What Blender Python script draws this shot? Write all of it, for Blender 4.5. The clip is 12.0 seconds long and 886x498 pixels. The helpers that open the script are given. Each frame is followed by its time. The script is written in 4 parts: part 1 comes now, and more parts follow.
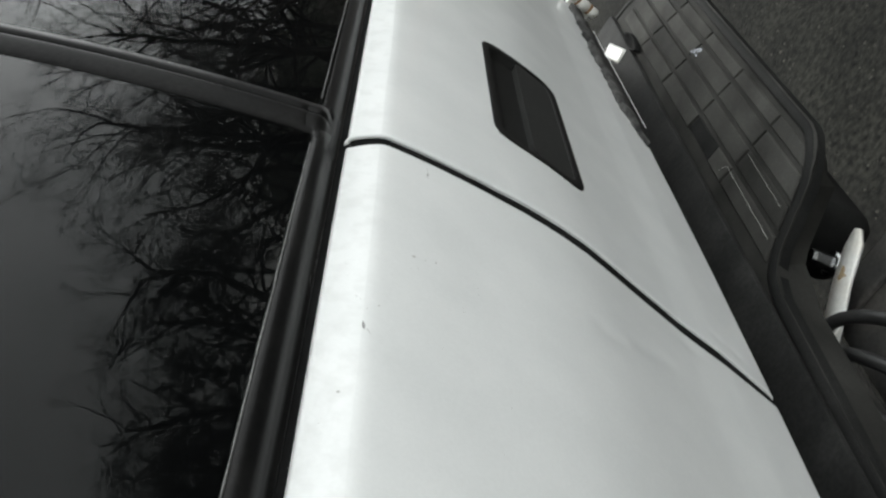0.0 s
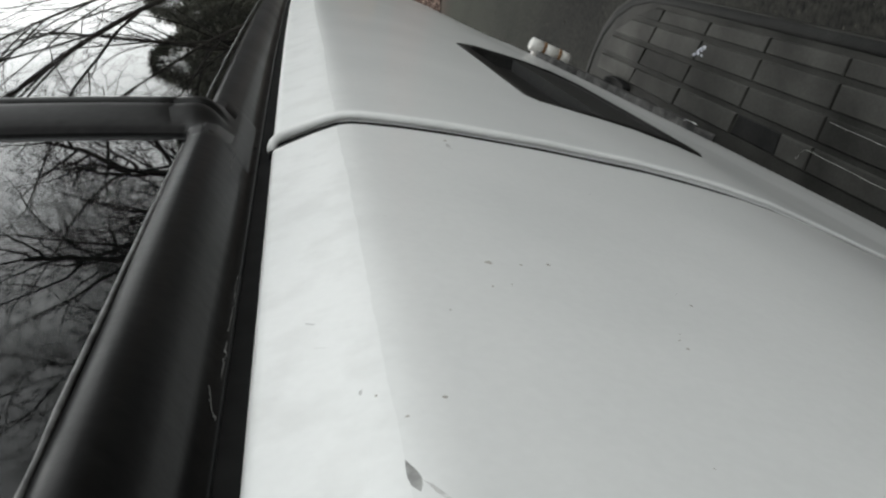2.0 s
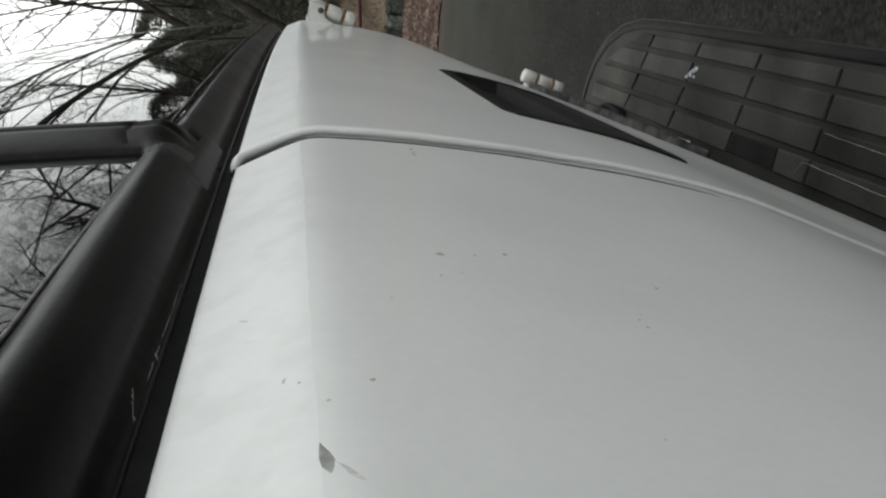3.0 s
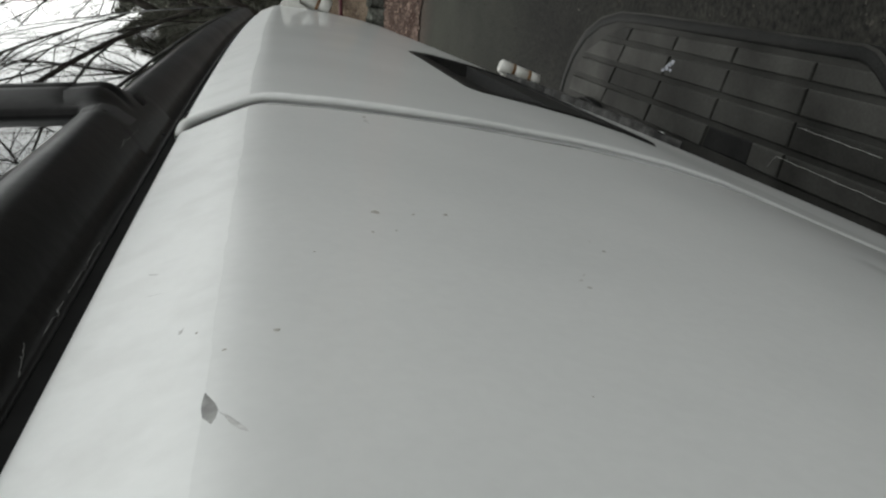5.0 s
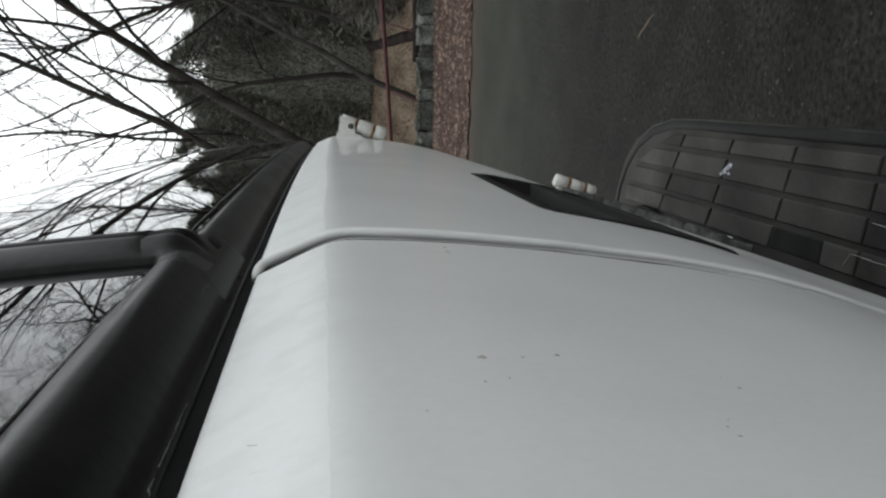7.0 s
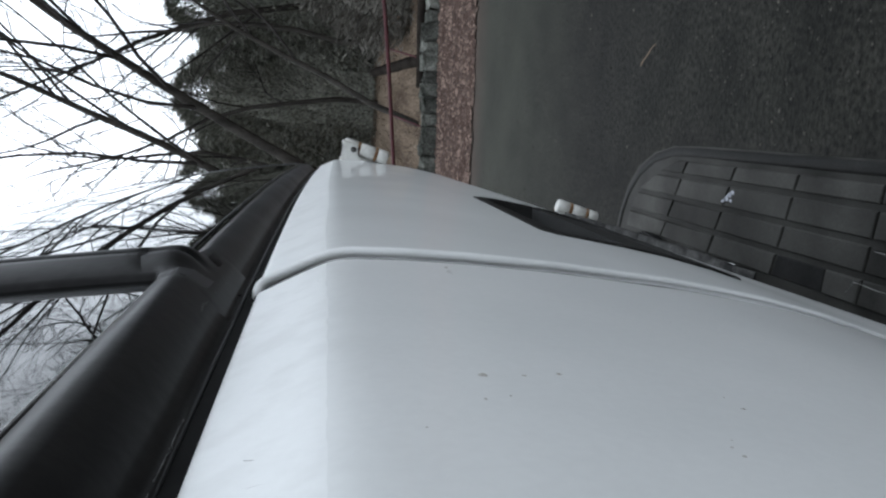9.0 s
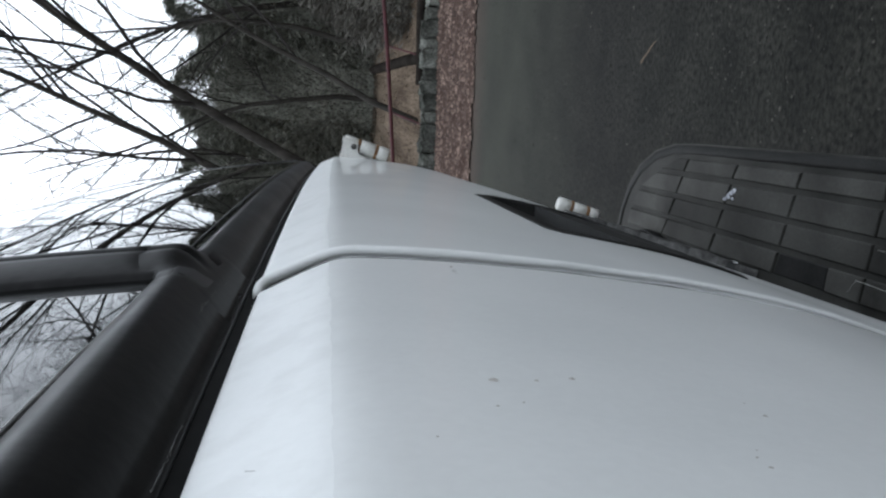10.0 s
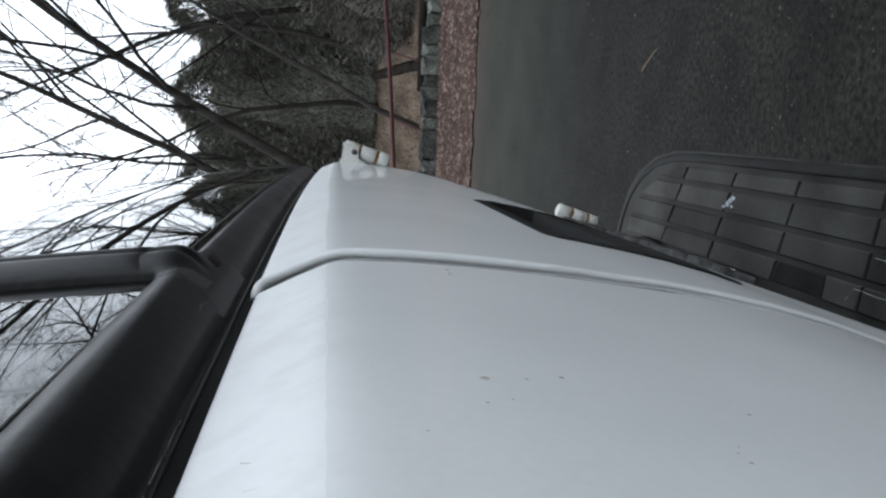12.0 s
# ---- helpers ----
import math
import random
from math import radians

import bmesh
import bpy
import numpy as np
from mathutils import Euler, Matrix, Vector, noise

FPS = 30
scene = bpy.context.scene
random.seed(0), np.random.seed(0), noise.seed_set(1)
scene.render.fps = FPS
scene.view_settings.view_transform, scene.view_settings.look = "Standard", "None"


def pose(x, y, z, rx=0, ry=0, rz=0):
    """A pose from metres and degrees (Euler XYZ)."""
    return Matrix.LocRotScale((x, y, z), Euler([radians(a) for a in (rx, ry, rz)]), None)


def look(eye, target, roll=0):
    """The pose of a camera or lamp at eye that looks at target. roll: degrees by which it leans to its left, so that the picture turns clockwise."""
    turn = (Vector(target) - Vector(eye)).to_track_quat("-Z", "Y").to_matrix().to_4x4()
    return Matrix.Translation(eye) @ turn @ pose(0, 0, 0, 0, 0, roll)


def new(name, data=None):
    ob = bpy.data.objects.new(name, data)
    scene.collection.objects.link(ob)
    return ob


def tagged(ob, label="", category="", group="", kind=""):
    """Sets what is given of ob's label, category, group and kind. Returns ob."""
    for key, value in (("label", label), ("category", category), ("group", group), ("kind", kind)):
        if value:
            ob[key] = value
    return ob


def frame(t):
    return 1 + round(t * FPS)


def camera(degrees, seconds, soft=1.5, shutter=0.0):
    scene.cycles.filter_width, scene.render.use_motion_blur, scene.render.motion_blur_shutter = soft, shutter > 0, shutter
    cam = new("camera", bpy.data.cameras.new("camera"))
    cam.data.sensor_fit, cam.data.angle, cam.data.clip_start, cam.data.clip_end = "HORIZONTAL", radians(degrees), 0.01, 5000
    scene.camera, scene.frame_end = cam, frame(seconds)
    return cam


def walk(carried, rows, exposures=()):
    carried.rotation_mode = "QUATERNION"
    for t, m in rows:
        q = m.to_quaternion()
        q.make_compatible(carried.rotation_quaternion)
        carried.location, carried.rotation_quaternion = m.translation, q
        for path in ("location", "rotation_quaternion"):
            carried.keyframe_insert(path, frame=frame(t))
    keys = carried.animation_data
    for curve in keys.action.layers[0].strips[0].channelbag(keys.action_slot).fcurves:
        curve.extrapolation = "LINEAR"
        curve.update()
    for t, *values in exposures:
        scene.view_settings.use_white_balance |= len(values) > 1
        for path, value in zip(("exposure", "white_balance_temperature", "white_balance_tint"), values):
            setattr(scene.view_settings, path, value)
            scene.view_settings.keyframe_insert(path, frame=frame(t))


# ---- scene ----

# ------------------------------------------------------------ camera and walk
cam = camera(52.66, 12.0, soft=2.3)
PATH = [
    (0, -0.3706, -0.1759, 1.0834, 56.04, 65.00, -91.75),
    (0.3, -0.3332, -0.1541, 1.0824, 52.02, 66.85, -97.58),
    (0.4, -0.3268, -0.1430, 1.0885, 51.26, 67.38, -100.06),
    (0.5, -0.3258, -0.1321, 1.0913, 50.79, 68.07, -101.50),
    (0.6, -0.3209, -0.1203, 1.0893, 48.57, 67.47, -103.00),
    (1, -0.2732, -0.0766, 1.0734, 39.68, 71.64, -112.42),
    (1.3, -0.2285, -0.0644, 1.0616, 35.80, 74.63, -119.92),
    (1.5, -0.2093, -0.0444, 1.0545, 19.91, 78.95, -135.54),
    (2, -0.2009, -0.0487, 1.0423, 20.64, 78.51, -139.46),
    (2.5, -0.2001, -0.0386, 1.0335, 14.69, 79.11, -145.13),
    (3, -0.1987, -0.0413, 1.0328, 8.66, 79.93, -154.38),
    (5, -0.1942, -0.0353, 1.0261, 11.42, 78.44, -151.27),
    (5.5, -0.1936, -0.0346, 1.0249, 11.75, 78.22, -150.90),
    (6, -0.1929, -0.0340, 1.0252, 9.57, 78.14, -153.48),
    (6.5, -0.1911, -0.0366, 1.0272, 5.70, 79.11, -159.50),
    (7, -0.1840, -0.0358, 1.0305, 2.27, 82.47, -168.04),
    (7.5, -0.1838, -0.0350, 1.0303, 4.68, 82.37, -166.42),
    (9.5, -0.1828, -0.0346, 1.0306, 9.32, 82.52, -162.67),
    (10, -0.1793, -0.0343, 1.0310, 9.02, 82.44, -162.70),
    (10.5, -0.1777, -0.0336, 1.0311, 9.59, 82.28, -162.21),
    (11, -0.1785, -0.0338, 1.0313, 10.93, 82.36, -160.79),
    (11.5, -0.1797, -0.0345, 1.0308, 13.97, 82.45, -158.05),
    (12, -0.1819, -0.0341, 1.0305, 12.35, 82.39, -159.74),
]
EXPOSURES = [(0.0, 1.64, 6620, 5.5), (0.5, 1.54, 6620, 6), (1.0, 1.48, 6560, 7.5), (2.0, 1.32, 6650, 6.5), (3.0, 1.08, 6700, 6), (5.0, 0.94, 6720, 5.5), (6.3, 0.96, 6700, 6),
             (7.0, 1.04, 6500, 6.5), (7.7, 1.1, 6200, 6.5), (9.3, 1.24, 5980, 8), (12.0, 1.26, 6000, 8)]
walk(cam, [(r[0], pose(*r[1:])) for r in PATH], EXPOSURES)

# ------------------------------------------------------------ world and sun
world = bpy.data.worlds.new("overcast")
scene.world = world
world.use_nodes = True
wn, wl = world.node_tree.nodes, world.node_tree.links
wn.clear()
w_out = wn.new("ShaderNodeOutputWorld")
w_bg = wn.new("ShaderNodeBackground")
w_sky = wn.new("ShaderNodeTexSky")
w_sky.sky_type = "NISHITA"
w_sky.sun_disc = False
w_sky.sun_elevation = radians(38)
w_sky.sun_rotation = radians(75)
w_hsv = wn.new("ShaderNodeHueSaturation")
w_hsv.inputs["Saturation"].default_value = 0.25
w_mix = wn.new("ShaderNodeMixRGB")
w_mix.inputs["Fac"].default_value = 0.8
w_co = wn.new("ShaderNodeTexCoord")
w_cl = wn.new("ShaderNodeTexNoise")
w_cl.inputs["Scale"].default_value = 2.2
w_cl.inputs["Detail"].default_value = 5
w_ramp = wn.new("ShaderNodeValToRGB")
w_ramp.color_ramp.elements[0].position = 0.3
w_ramp.color_ramp.elements[0].color = (8.2, 8.5, 8.9, 1)
w_ramp.color_ramp.elements[1].position = 0.7
w_ramp.color_ramp.elements[1].color = (11.5, 11.7, 11.9, 1)
wl.new(w_co.outputs["Generated"], w_cl.inputs["Vector"])
wl.new(w_cl.outputs["Fac"], w_ramp.inputs["Fac"])
wl.new(w_sky.outputs["Color"], w_hsv.inputs["Color"])
wl.new(w_hsv.outputs["Color"], w_mix.inputs["Color1"])
w_sep = wn.new("ShaderNodeSeparateXYZ")
wl.new(w_co.outputs["Generated"], w_sep.inputs["Vector"])
w_up = wn.new("ShaderNodeMapRange")
w_up.inputs["To Min"].default_value, w_up.inputs["To Max"].default_value = 0.62, 1.60
wl.new(w_sep.outputs["Z"], w_up.inputs["Value"])
w_dot = wn.new("ShaderNodeVectorMath")
w_dot.operation = "DOT_PRODUCT"
w_dot.inputs[1].default_value = (0.62, 0.77, 0.12)
wl.new(w_co.outputs["Generated"], w_dot.inputs[0])
w_side = wn.new("ShaderNodeMapRange")
w_side.inputs["From Min"].default_value, w_side.inputs["From Max"].default_value = 0.22, 0.7
w_side.inputs["To Min"].default_value, w_side.inputs["To Max"].default_value = 0.48, 1.0
wl.new(w_dot.outputs["Value"], w_side.inputs["Value"])
w_mul = wn.new("ShaderNodeMath")
w_mul.operation = "MULTIPLY"
wl.new(w_up.outputs["Result"], w_mul.inputs[0])
wl.new(w_side.outputs["Result"], w_mul.inputs[1])
w_glow = wn.new("ShaderNodeVectorMath")
w_glow.operation = "SCALE"
wl.new(w_ramp.outputs["Color"], w_glow.inputs[0])
wl.new(w_mul.outputs[0], w_glow.inputs["Scale"])
wl.new(w_glow.outputs["Vector"], w_mix.inputs["Color2"])
wl.new(w_mix.outputs["Color"], w_bg.inputs["Color"])
w_bg.inputs["Strength"].default_value = 0.11
wl.new(w_bg.outputs["Background"], w_out.inputs["Surface"])

sun = new("sun", bpy.data.lights.new("sun", "SUN"))
sun.data.energy = 0.35
sun.data.angle = radians(25)
sun.data.color = (1.0, 0.97, 0.93)
sun.matrix_world = look((9, 2.4, 7), (0, 0, 0))


# ------------------------------------------------------------ materials
def mat(name, base, rough=0.5, metal=0.0, second=None, scale=20.0, detail=4.0, grain=0.0, grain_scale=300.0,
        spec=0.5, bump=0.0, bump_scale=200.0, coat=0.0, coat_rough=0.04, ior=1.5, random_tone=0.0, stretch=(1, 1, 1), rough_var=0.0, island=0.0):
    """A surface with two scales of colour variation, fine relief and gloss."""
    m = bpy.data.materials.new(name)
    m.use_nodes = True
    n, l = m.node_tree.nodes, m.node_tree.links
    b = n["Principled BSDF"]
    b.inputs["Roughness"].default_value = rough
    b.inputs["Metallic"].default_value = metal
    b.inputs["IOR"].default_value = ior
    b.inputs["Coat Weight"].default_value = coat
    b.inputs["Specular IOR Level"].default_value = spec
    b.inputs["Coat Roughness"].default_value = coat_rough
    co = n.new("ShaderNodeNewGeometry")
    mp = n.new("ShaderNodeMapping")
    mp.inputs["Scale"].default_value = stretch
    l.new(co.outputs["Position"], mp.inputs["Vector"])
    big = n.new("ShaderNodeTexNoise")
    big.inputs["Scale"].default_value = scale
    big.inputs["Detail"].default_value = detail
    l.new(mp.outputs["Vector"], big.inputs["Vector"])
    ramp = n.new("ShaderNodeValToRGB")
    ramp.color_ramp.elements[0].position = 0.32
    ramp.color_ramp.elements[1].position = 0.68
    ramp.color_ramp.elements[0].color = (*base, 1)
    ramp.color_ramp.elements[1].color = (*(second or base), 1)
    l.new(big.outputs["Fac"], ramp.inputs["Fac"])
    colour = ramp.outputs["Color"]
    fine = n.new("ShaderNodeTexNoise")
    fine.inputs["Scale"].default_value = grain_scale
    fine.inputs["Detail"].default_value = 3
    l.new(mp.outputs["Vector"], fine.inputs["Vector"])
    if grain:
        mr = n.new("ShaderNodeMapRange")
        mr.inputs["From Min"].default_value = 0.3
        mr.inputs["From Max"].default_value = 0.7
        mr.inputs["To Min"].default_value = 1 - grain
        mr.inputs["To Max"].default_value = 1 + grain
        l.new(fine.outputs["Fac"], mr.inputs["Value"])
        mul = n.new("ShaderNodeMixRGB")
        mul.blend_type = "MULTIPLY"
        mul.inputs["Fac"].default_value = 1
        l.new(colour, mul.inputs["Color1"])
        l.new(mr.outputs["Result"], mul.inputs["Color2"])
        colour = mul.outputs["Color"]
    if random_tone or island:
        if island:
            src = n.new("ShaderNodeNewGeometry").outputs["Random Per Island"]
        else:
            src = n.new("ShaderNodeObjectInfo").outputs["Random"]
        amount = island or random_tone
        mr2 = n.new("ShaderNodeMapRange")
        mr2.inputs["To Min"].default_value = 1 - amount
        mr2.inputs["To Max"].default_value = 1 + amount
        l.new(src, mr2.inputs["Value"])
        mul2 = n.new("ShaderNodeMixRGB")
        mul2.blend_type = "MULTIPLY"
        mul2.inputs["Fac"].default_value = 1
        l.new(colour, mul2.inputs["Color1"])
        l.new(mr2.outputs["Result"], mul2.inputs["Color2"])
        colour = mul2.outputs["Color"]
    l.new(colour, b.inputs["Base Color"])
    if rough_var:
        mr3 = n.new("ShaderNodeMapRange")
        mr3.inputs["To Min"].default_value = max(0.0, rough - rough_var)
        mr3.inputs["To Max"].default_value = min(1.0, rough + rough_var)
        l.new(big.outputs["Fac"], mr3.inputs["Value"])
        l.new(mr3.outputs["Result"], b.inputs["Roughness"])
    if bump:
        bt = n.new("ShaderNodeTexNoise")
        bt.inputs["Scale"].default_value = bump_scale
        bt.inputs["Detail"].default_value = 4
        l.new(mp.outputs["Vector"], bt.inputs["Vector"])
        bp = n.new("ShaderNodeBump")
        bp.inputs["Strength"].default_value = bump
        bp.inputs["Distance"].default_value = 0.3 / bump_scale
        l.new(bt.outputs["Fac"], bp.inputs["Height"])
        l.new(bp.outputs["Normal"], b.inputs["Normal"])
    return m


def paint_material():
    """White van paint: clear coat, a film of dirt, sparse specks, faint smears."""
    m = mat("white_paint", (0.82, 0.832, 0.825), 0.45, second=(0.89, 0.898, 0.89), scale=22, detail=7, coat=0.55, coat_rough=0.03,
            bump=0.02, bump_scale=260, grain=0.015, grain_scale=700)
    n, l = m.node_tree.nodes, m.node_tree.links
    b = n["Principled BSDF"]
    col = b.inputs["Base Color"].links[0].from_socket
    co = n.new("ShaderNodeTexCoord")
    vor = n.new("ShaderNodeTexVoronoi")
    vor.inputs["Scale"].default_value = 42
    l.new(co.outputs["Object"], vor.inputs["Vector"])
    sep = n.new("ShaderNodeSeparateColor")
    l.new(vor.outputs["Color"], sep.inputs["Color"])
    pick = n.new("ShaderNodeMath")
    pick.operation = "GREATER_THAN"
    pick.inputs[1].default_value = 0.72
    l.new(sep.outputs["Red"], pick.inputs[0])
    near = n.new("ShaderNodeMapRange")
    near.inputs["From Min"].default_value = 0.030
    near.inputs["From Max"].default_value = 0.012
    l.new(vor.outputs["Distance"], near.inputs["Value"])
    spot = n.new("ShaderNodeMath")
    spot.operation = "MULTIPLY"
    l.new(pick.outputs[0], spot.inputs[0])
    l.new(near.outputs["Result"], spot.inputs[1])
    fade = n.new("ShaderNodeMath")
    fade.operation = "MULTIPLY"
    l.new(spot.outputs[0], fade.inputs[0])
    l.new(sep.outputs["Green"], fade.inputs[1])
    mix = n.new("ShaderNodeMixRGB")
    l.new(fade.outputs[0], mix.inputs["Fac"])
    l.new(col, mix.inputs["Color1"])
    mix.inputs["Color2"].default_value = (0.16, 0.15, 0.13, 1)
    l.new(mix.outputs["Color"], b.inputs["Base Color"])
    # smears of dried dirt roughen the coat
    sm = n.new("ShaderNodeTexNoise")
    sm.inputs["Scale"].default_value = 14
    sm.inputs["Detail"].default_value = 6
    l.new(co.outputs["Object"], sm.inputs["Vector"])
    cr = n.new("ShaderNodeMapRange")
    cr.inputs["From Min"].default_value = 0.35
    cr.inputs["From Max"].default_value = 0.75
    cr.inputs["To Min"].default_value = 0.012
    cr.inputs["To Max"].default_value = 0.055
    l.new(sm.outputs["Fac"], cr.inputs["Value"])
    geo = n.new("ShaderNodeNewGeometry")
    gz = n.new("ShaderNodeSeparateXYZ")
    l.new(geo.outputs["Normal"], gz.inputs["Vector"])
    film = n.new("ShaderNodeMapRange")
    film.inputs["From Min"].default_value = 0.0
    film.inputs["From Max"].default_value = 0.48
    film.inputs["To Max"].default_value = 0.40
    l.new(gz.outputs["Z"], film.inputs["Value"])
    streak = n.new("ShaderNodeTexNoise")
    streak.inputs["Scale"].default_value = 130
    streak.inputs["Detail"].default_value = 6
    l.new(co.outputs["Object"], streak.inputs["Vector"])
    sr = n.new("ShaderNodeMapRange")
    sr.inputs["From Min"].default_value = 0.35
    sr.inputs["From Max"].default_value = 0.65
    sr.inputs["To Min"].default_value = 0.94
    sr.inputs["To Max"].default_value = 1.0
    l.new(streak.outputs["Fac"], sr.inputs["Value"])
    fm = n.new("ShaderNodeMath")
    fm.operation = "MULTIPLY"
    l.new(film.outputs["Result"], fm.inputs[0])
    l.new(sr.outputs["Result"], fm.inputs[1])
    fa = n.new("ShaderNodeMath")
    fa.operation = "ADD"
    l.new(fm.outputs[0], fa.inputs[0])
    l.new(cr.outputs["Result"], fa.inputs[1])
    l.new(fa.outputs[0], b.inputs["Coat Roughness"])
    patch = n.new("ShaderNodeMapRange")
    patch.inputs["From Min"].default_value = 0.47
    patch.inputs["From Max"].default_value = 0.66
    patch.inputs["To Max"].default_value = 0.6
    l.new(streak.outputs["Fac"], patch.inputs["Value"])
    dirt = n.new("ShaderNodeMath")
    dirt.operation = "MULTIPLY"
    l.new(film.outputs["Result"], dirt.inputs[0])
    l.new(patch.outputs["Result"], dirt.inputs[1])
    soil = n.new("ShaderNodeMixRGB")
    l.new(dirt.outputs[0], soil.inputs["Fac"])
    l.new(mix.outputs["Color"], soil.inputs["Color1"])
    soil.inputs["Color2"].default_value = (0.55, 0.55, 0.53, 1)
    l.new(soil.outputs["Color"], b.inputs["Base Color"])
    return m


def glass_material():
    m = bpy.data.materials.new("tinted_glass")
    m.use_nodes = True
    n, l = m.node_tree.nodes, m.node_tree.links
    b = n["Principled BSDF"]
    b.inputs["Base Color"].default_value = (0.02, 0.022, 0.023, 1)
    b.inputs["Roughness"].default_value = 0.0
    b.inputs["IOR"].default_value = 1.27
    b.inputs["Transmission Weight"].default_value = 0.9
    co = n.new("ShaderNodeTexCoord")
    t = n.new("ShaderNodeTexNoise")
    t.inputs["Scale"].default_value = 30
    t.inputs["Detail"].default_value = 5
    l.new(co.outputs["Object"], t.inputs["Vector"])
    r = n.new("ShaderNodeMapRange")
    r.inputs["From Min"].default_value = 0.45
    r.inputs["From Max"].default_value = 0.8
    r.inputs["To Min"].default_value = 0.0
    r.inputs["To Max"].default_value = 0.06
    l.new(t.outputs["Fac"], r.inputs["Value"])
    l.new(r.outputs["Result"], b.inputs["Roughness"])
    return m


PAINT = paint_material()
GLASS = glass_material()
RUBBER = mat("black_rubber", (0.006, 0.006, 0.006), 0.33, second=(0.013, 0.0127, 0.0122), scale=26, detail=7, grain=0.3, grain_scale=420, bump=0.05, bump_scale=260, rough_var=0.12, spec=0.11)
rubber_bsdf = RUBBER.node_tree.nodes["Principled BSDF"]
rubber_bsdf.inputs["Sheen Weight"].default_value = 0.06
rubber_bsdf.inputs["Sheen Roughness"].default_value = 0.35
rubber_bsdf.inputs["Sheen Tint"].default_value = (0.95, 0.95, 1.0, 1)
# black for rubber, and for shade put as colour into the door gap
RUBBER_AND_GAPSHADE = mat("black_rubber_and_gap_shade", (0.004, 0.004, 0.004), 0.8, second=(0.010, 0.010, 0.010), scale=60, grain=0.2, spec=0.1)
PLASTIC = mat("grained_black_plastic", (0.010, 0.0102, 0.010), 0.65, second=(0.022, 0.022, 0.0212), scale=16, grain=0.3, grain_scale=900, bump=0.35, bump_scale=1200, rough_var=0.1, spec=0.05)
TREAD = mat("worn_tread_plastic", (0.020, 0.0197, 0.0182), 0.72, second=(0.060, 0.0592, 0.0550), scale=11, detail=7, grain=0.12, grain_scale=500, bump=0.12, bump_scale=700, random_tone=0.35, rough_var=0.1, spec=0.05)
GROOVE = mat("dark_groove_plastic", (0.0045, 0.0045, 0.0045), 0.8, second=(0.013, 0.013, 0.0125), scale=40, grain=0.3, spec=0.2)
LEDGE = mat("rough_scuffed_plastic", (0.011, 0.011, 0.0108), 0.8, second=(0.028, 0.028, 0.027), scale=18, detail=8, grain=0.22, grain_scale=260, bump=0.3, bump_scale=180, spec=0.15)
HANDLE = mat("handle_plastic", (0.010, 0.010, 0.0098), 0.5, second=(0.018, 0.018, 0.0175), scale=30, grain=0.3, grain_scale=800, bump=0.15, bump_scale=900, spec=0.15)
PADDLE = mat("worn_paddle_plastic", (0.026, 0.026, 0.0255), 0.5, second=(0.034, 0.034, 0.033), scale=24, grain=0.3, grain_scale=700, bump=0.15, bump_scale=900, spec=0.25)
HINGE = mat("chipped_white_hinge_paint", (0.72, 0.72, 0.69), 0.45, second=(0.60, 0.59, 0.55), scale=45, grain=0.1, grain_scale=400, bump=0.15, bump_scale=300, coat=0.4)
RUST = mat("rust", (0.13, 0.065, 0.03), 0.85, second=(0.26, 0.15, 0.07), scale=120, grain=0.4, grain_scale=900, bump=0.5, bump_scale=900)
STAIN = mat("rust_stain", (0.30, 0.19, 0.09), 0.7, second=(0.52, 0.42, 0.27), scale=160, grain=0.3, grain_scale=900)
CHROME = mat("dull_chrome", (0.55, 0.56, 0.57), 0.22, metal=1.0, second=(0.42, 0.42, 0.42), scale=40, grain=0.1)
STEEL = mat("silver_steel_with_rust", (0.80, 0.80, 0.77), 0.4, metal=0.1, second=(0.66, 0.62, 0.54), scale=22, grain=0.06, grain_scale=300)
SCRATCH = mat("bare_scratch", (0.55, 0.55, 0.52), 0.7, second=(0.42, 0.42, 0.40), scale=200, grain=0.3)
DARKMETAL = mat("dark_underbody_metal", (0.036, 0.036, 0.035), 0.5, second=(0.075, 0.07, 0.065), scale=25, grain=0.3)
CABLE = mat("cable_rubber", (0.015, 0.015, 0.015), 0.45, second=(0.022, 0.022, 0.022), scale=60, grain=0.2)
DROPPING = mat("dried_bird_dropping", (0.42, 0.43, 0.47), 0.8, second=(0.20, 0.21, 0.24), scale=180, grain=0.3)
CHIPDARK = mat("bare_metal_chip", (0.20, 0.20, 0.195), 0.7, second=(0.46, 0.46, 0.45), scale=420, grain=0.3)
SPECK = mat("dirt_speck", (0.34, 0.32, 0.29), 0.9, second=(0.56, 0.54, 0.51), scale=600)
LINING = mat("dark_lining", (0.03, 0.03, 0.03), 0.9, second=(0.04, 0.04, 0.04), scale=5)
LAMP = mat("red_lamp_plastic", (0.35, 0.02, 0.02), 0.15, second=(0.3, 0.02, 0.02), scale=10, coat=0.5)
TYRE = mat("tyre_rubber", (0.02, 0.02, 0.02), 0.8, second=(0.03, 0.03, 0.03), scale=20, bump=0.3, bump_scale=150)
RIM = mat("grey_rim_paint", (0.4, 0.4, 0.4), 0.4, metal=0.6, second=(0.35, 0.35, 0.34), scale=15)
ASPHALT = mat("asphalt", (0.0044, 0.0043, 0.0036), 0.86, second=(0.0112, 0.0109, 0.0090), scale=4.5, detail=14, grain=0.95, grain_scale=58, bump=1.0, bump_scale=90, spec=0.09)


ROAD_EDGE = 6.30


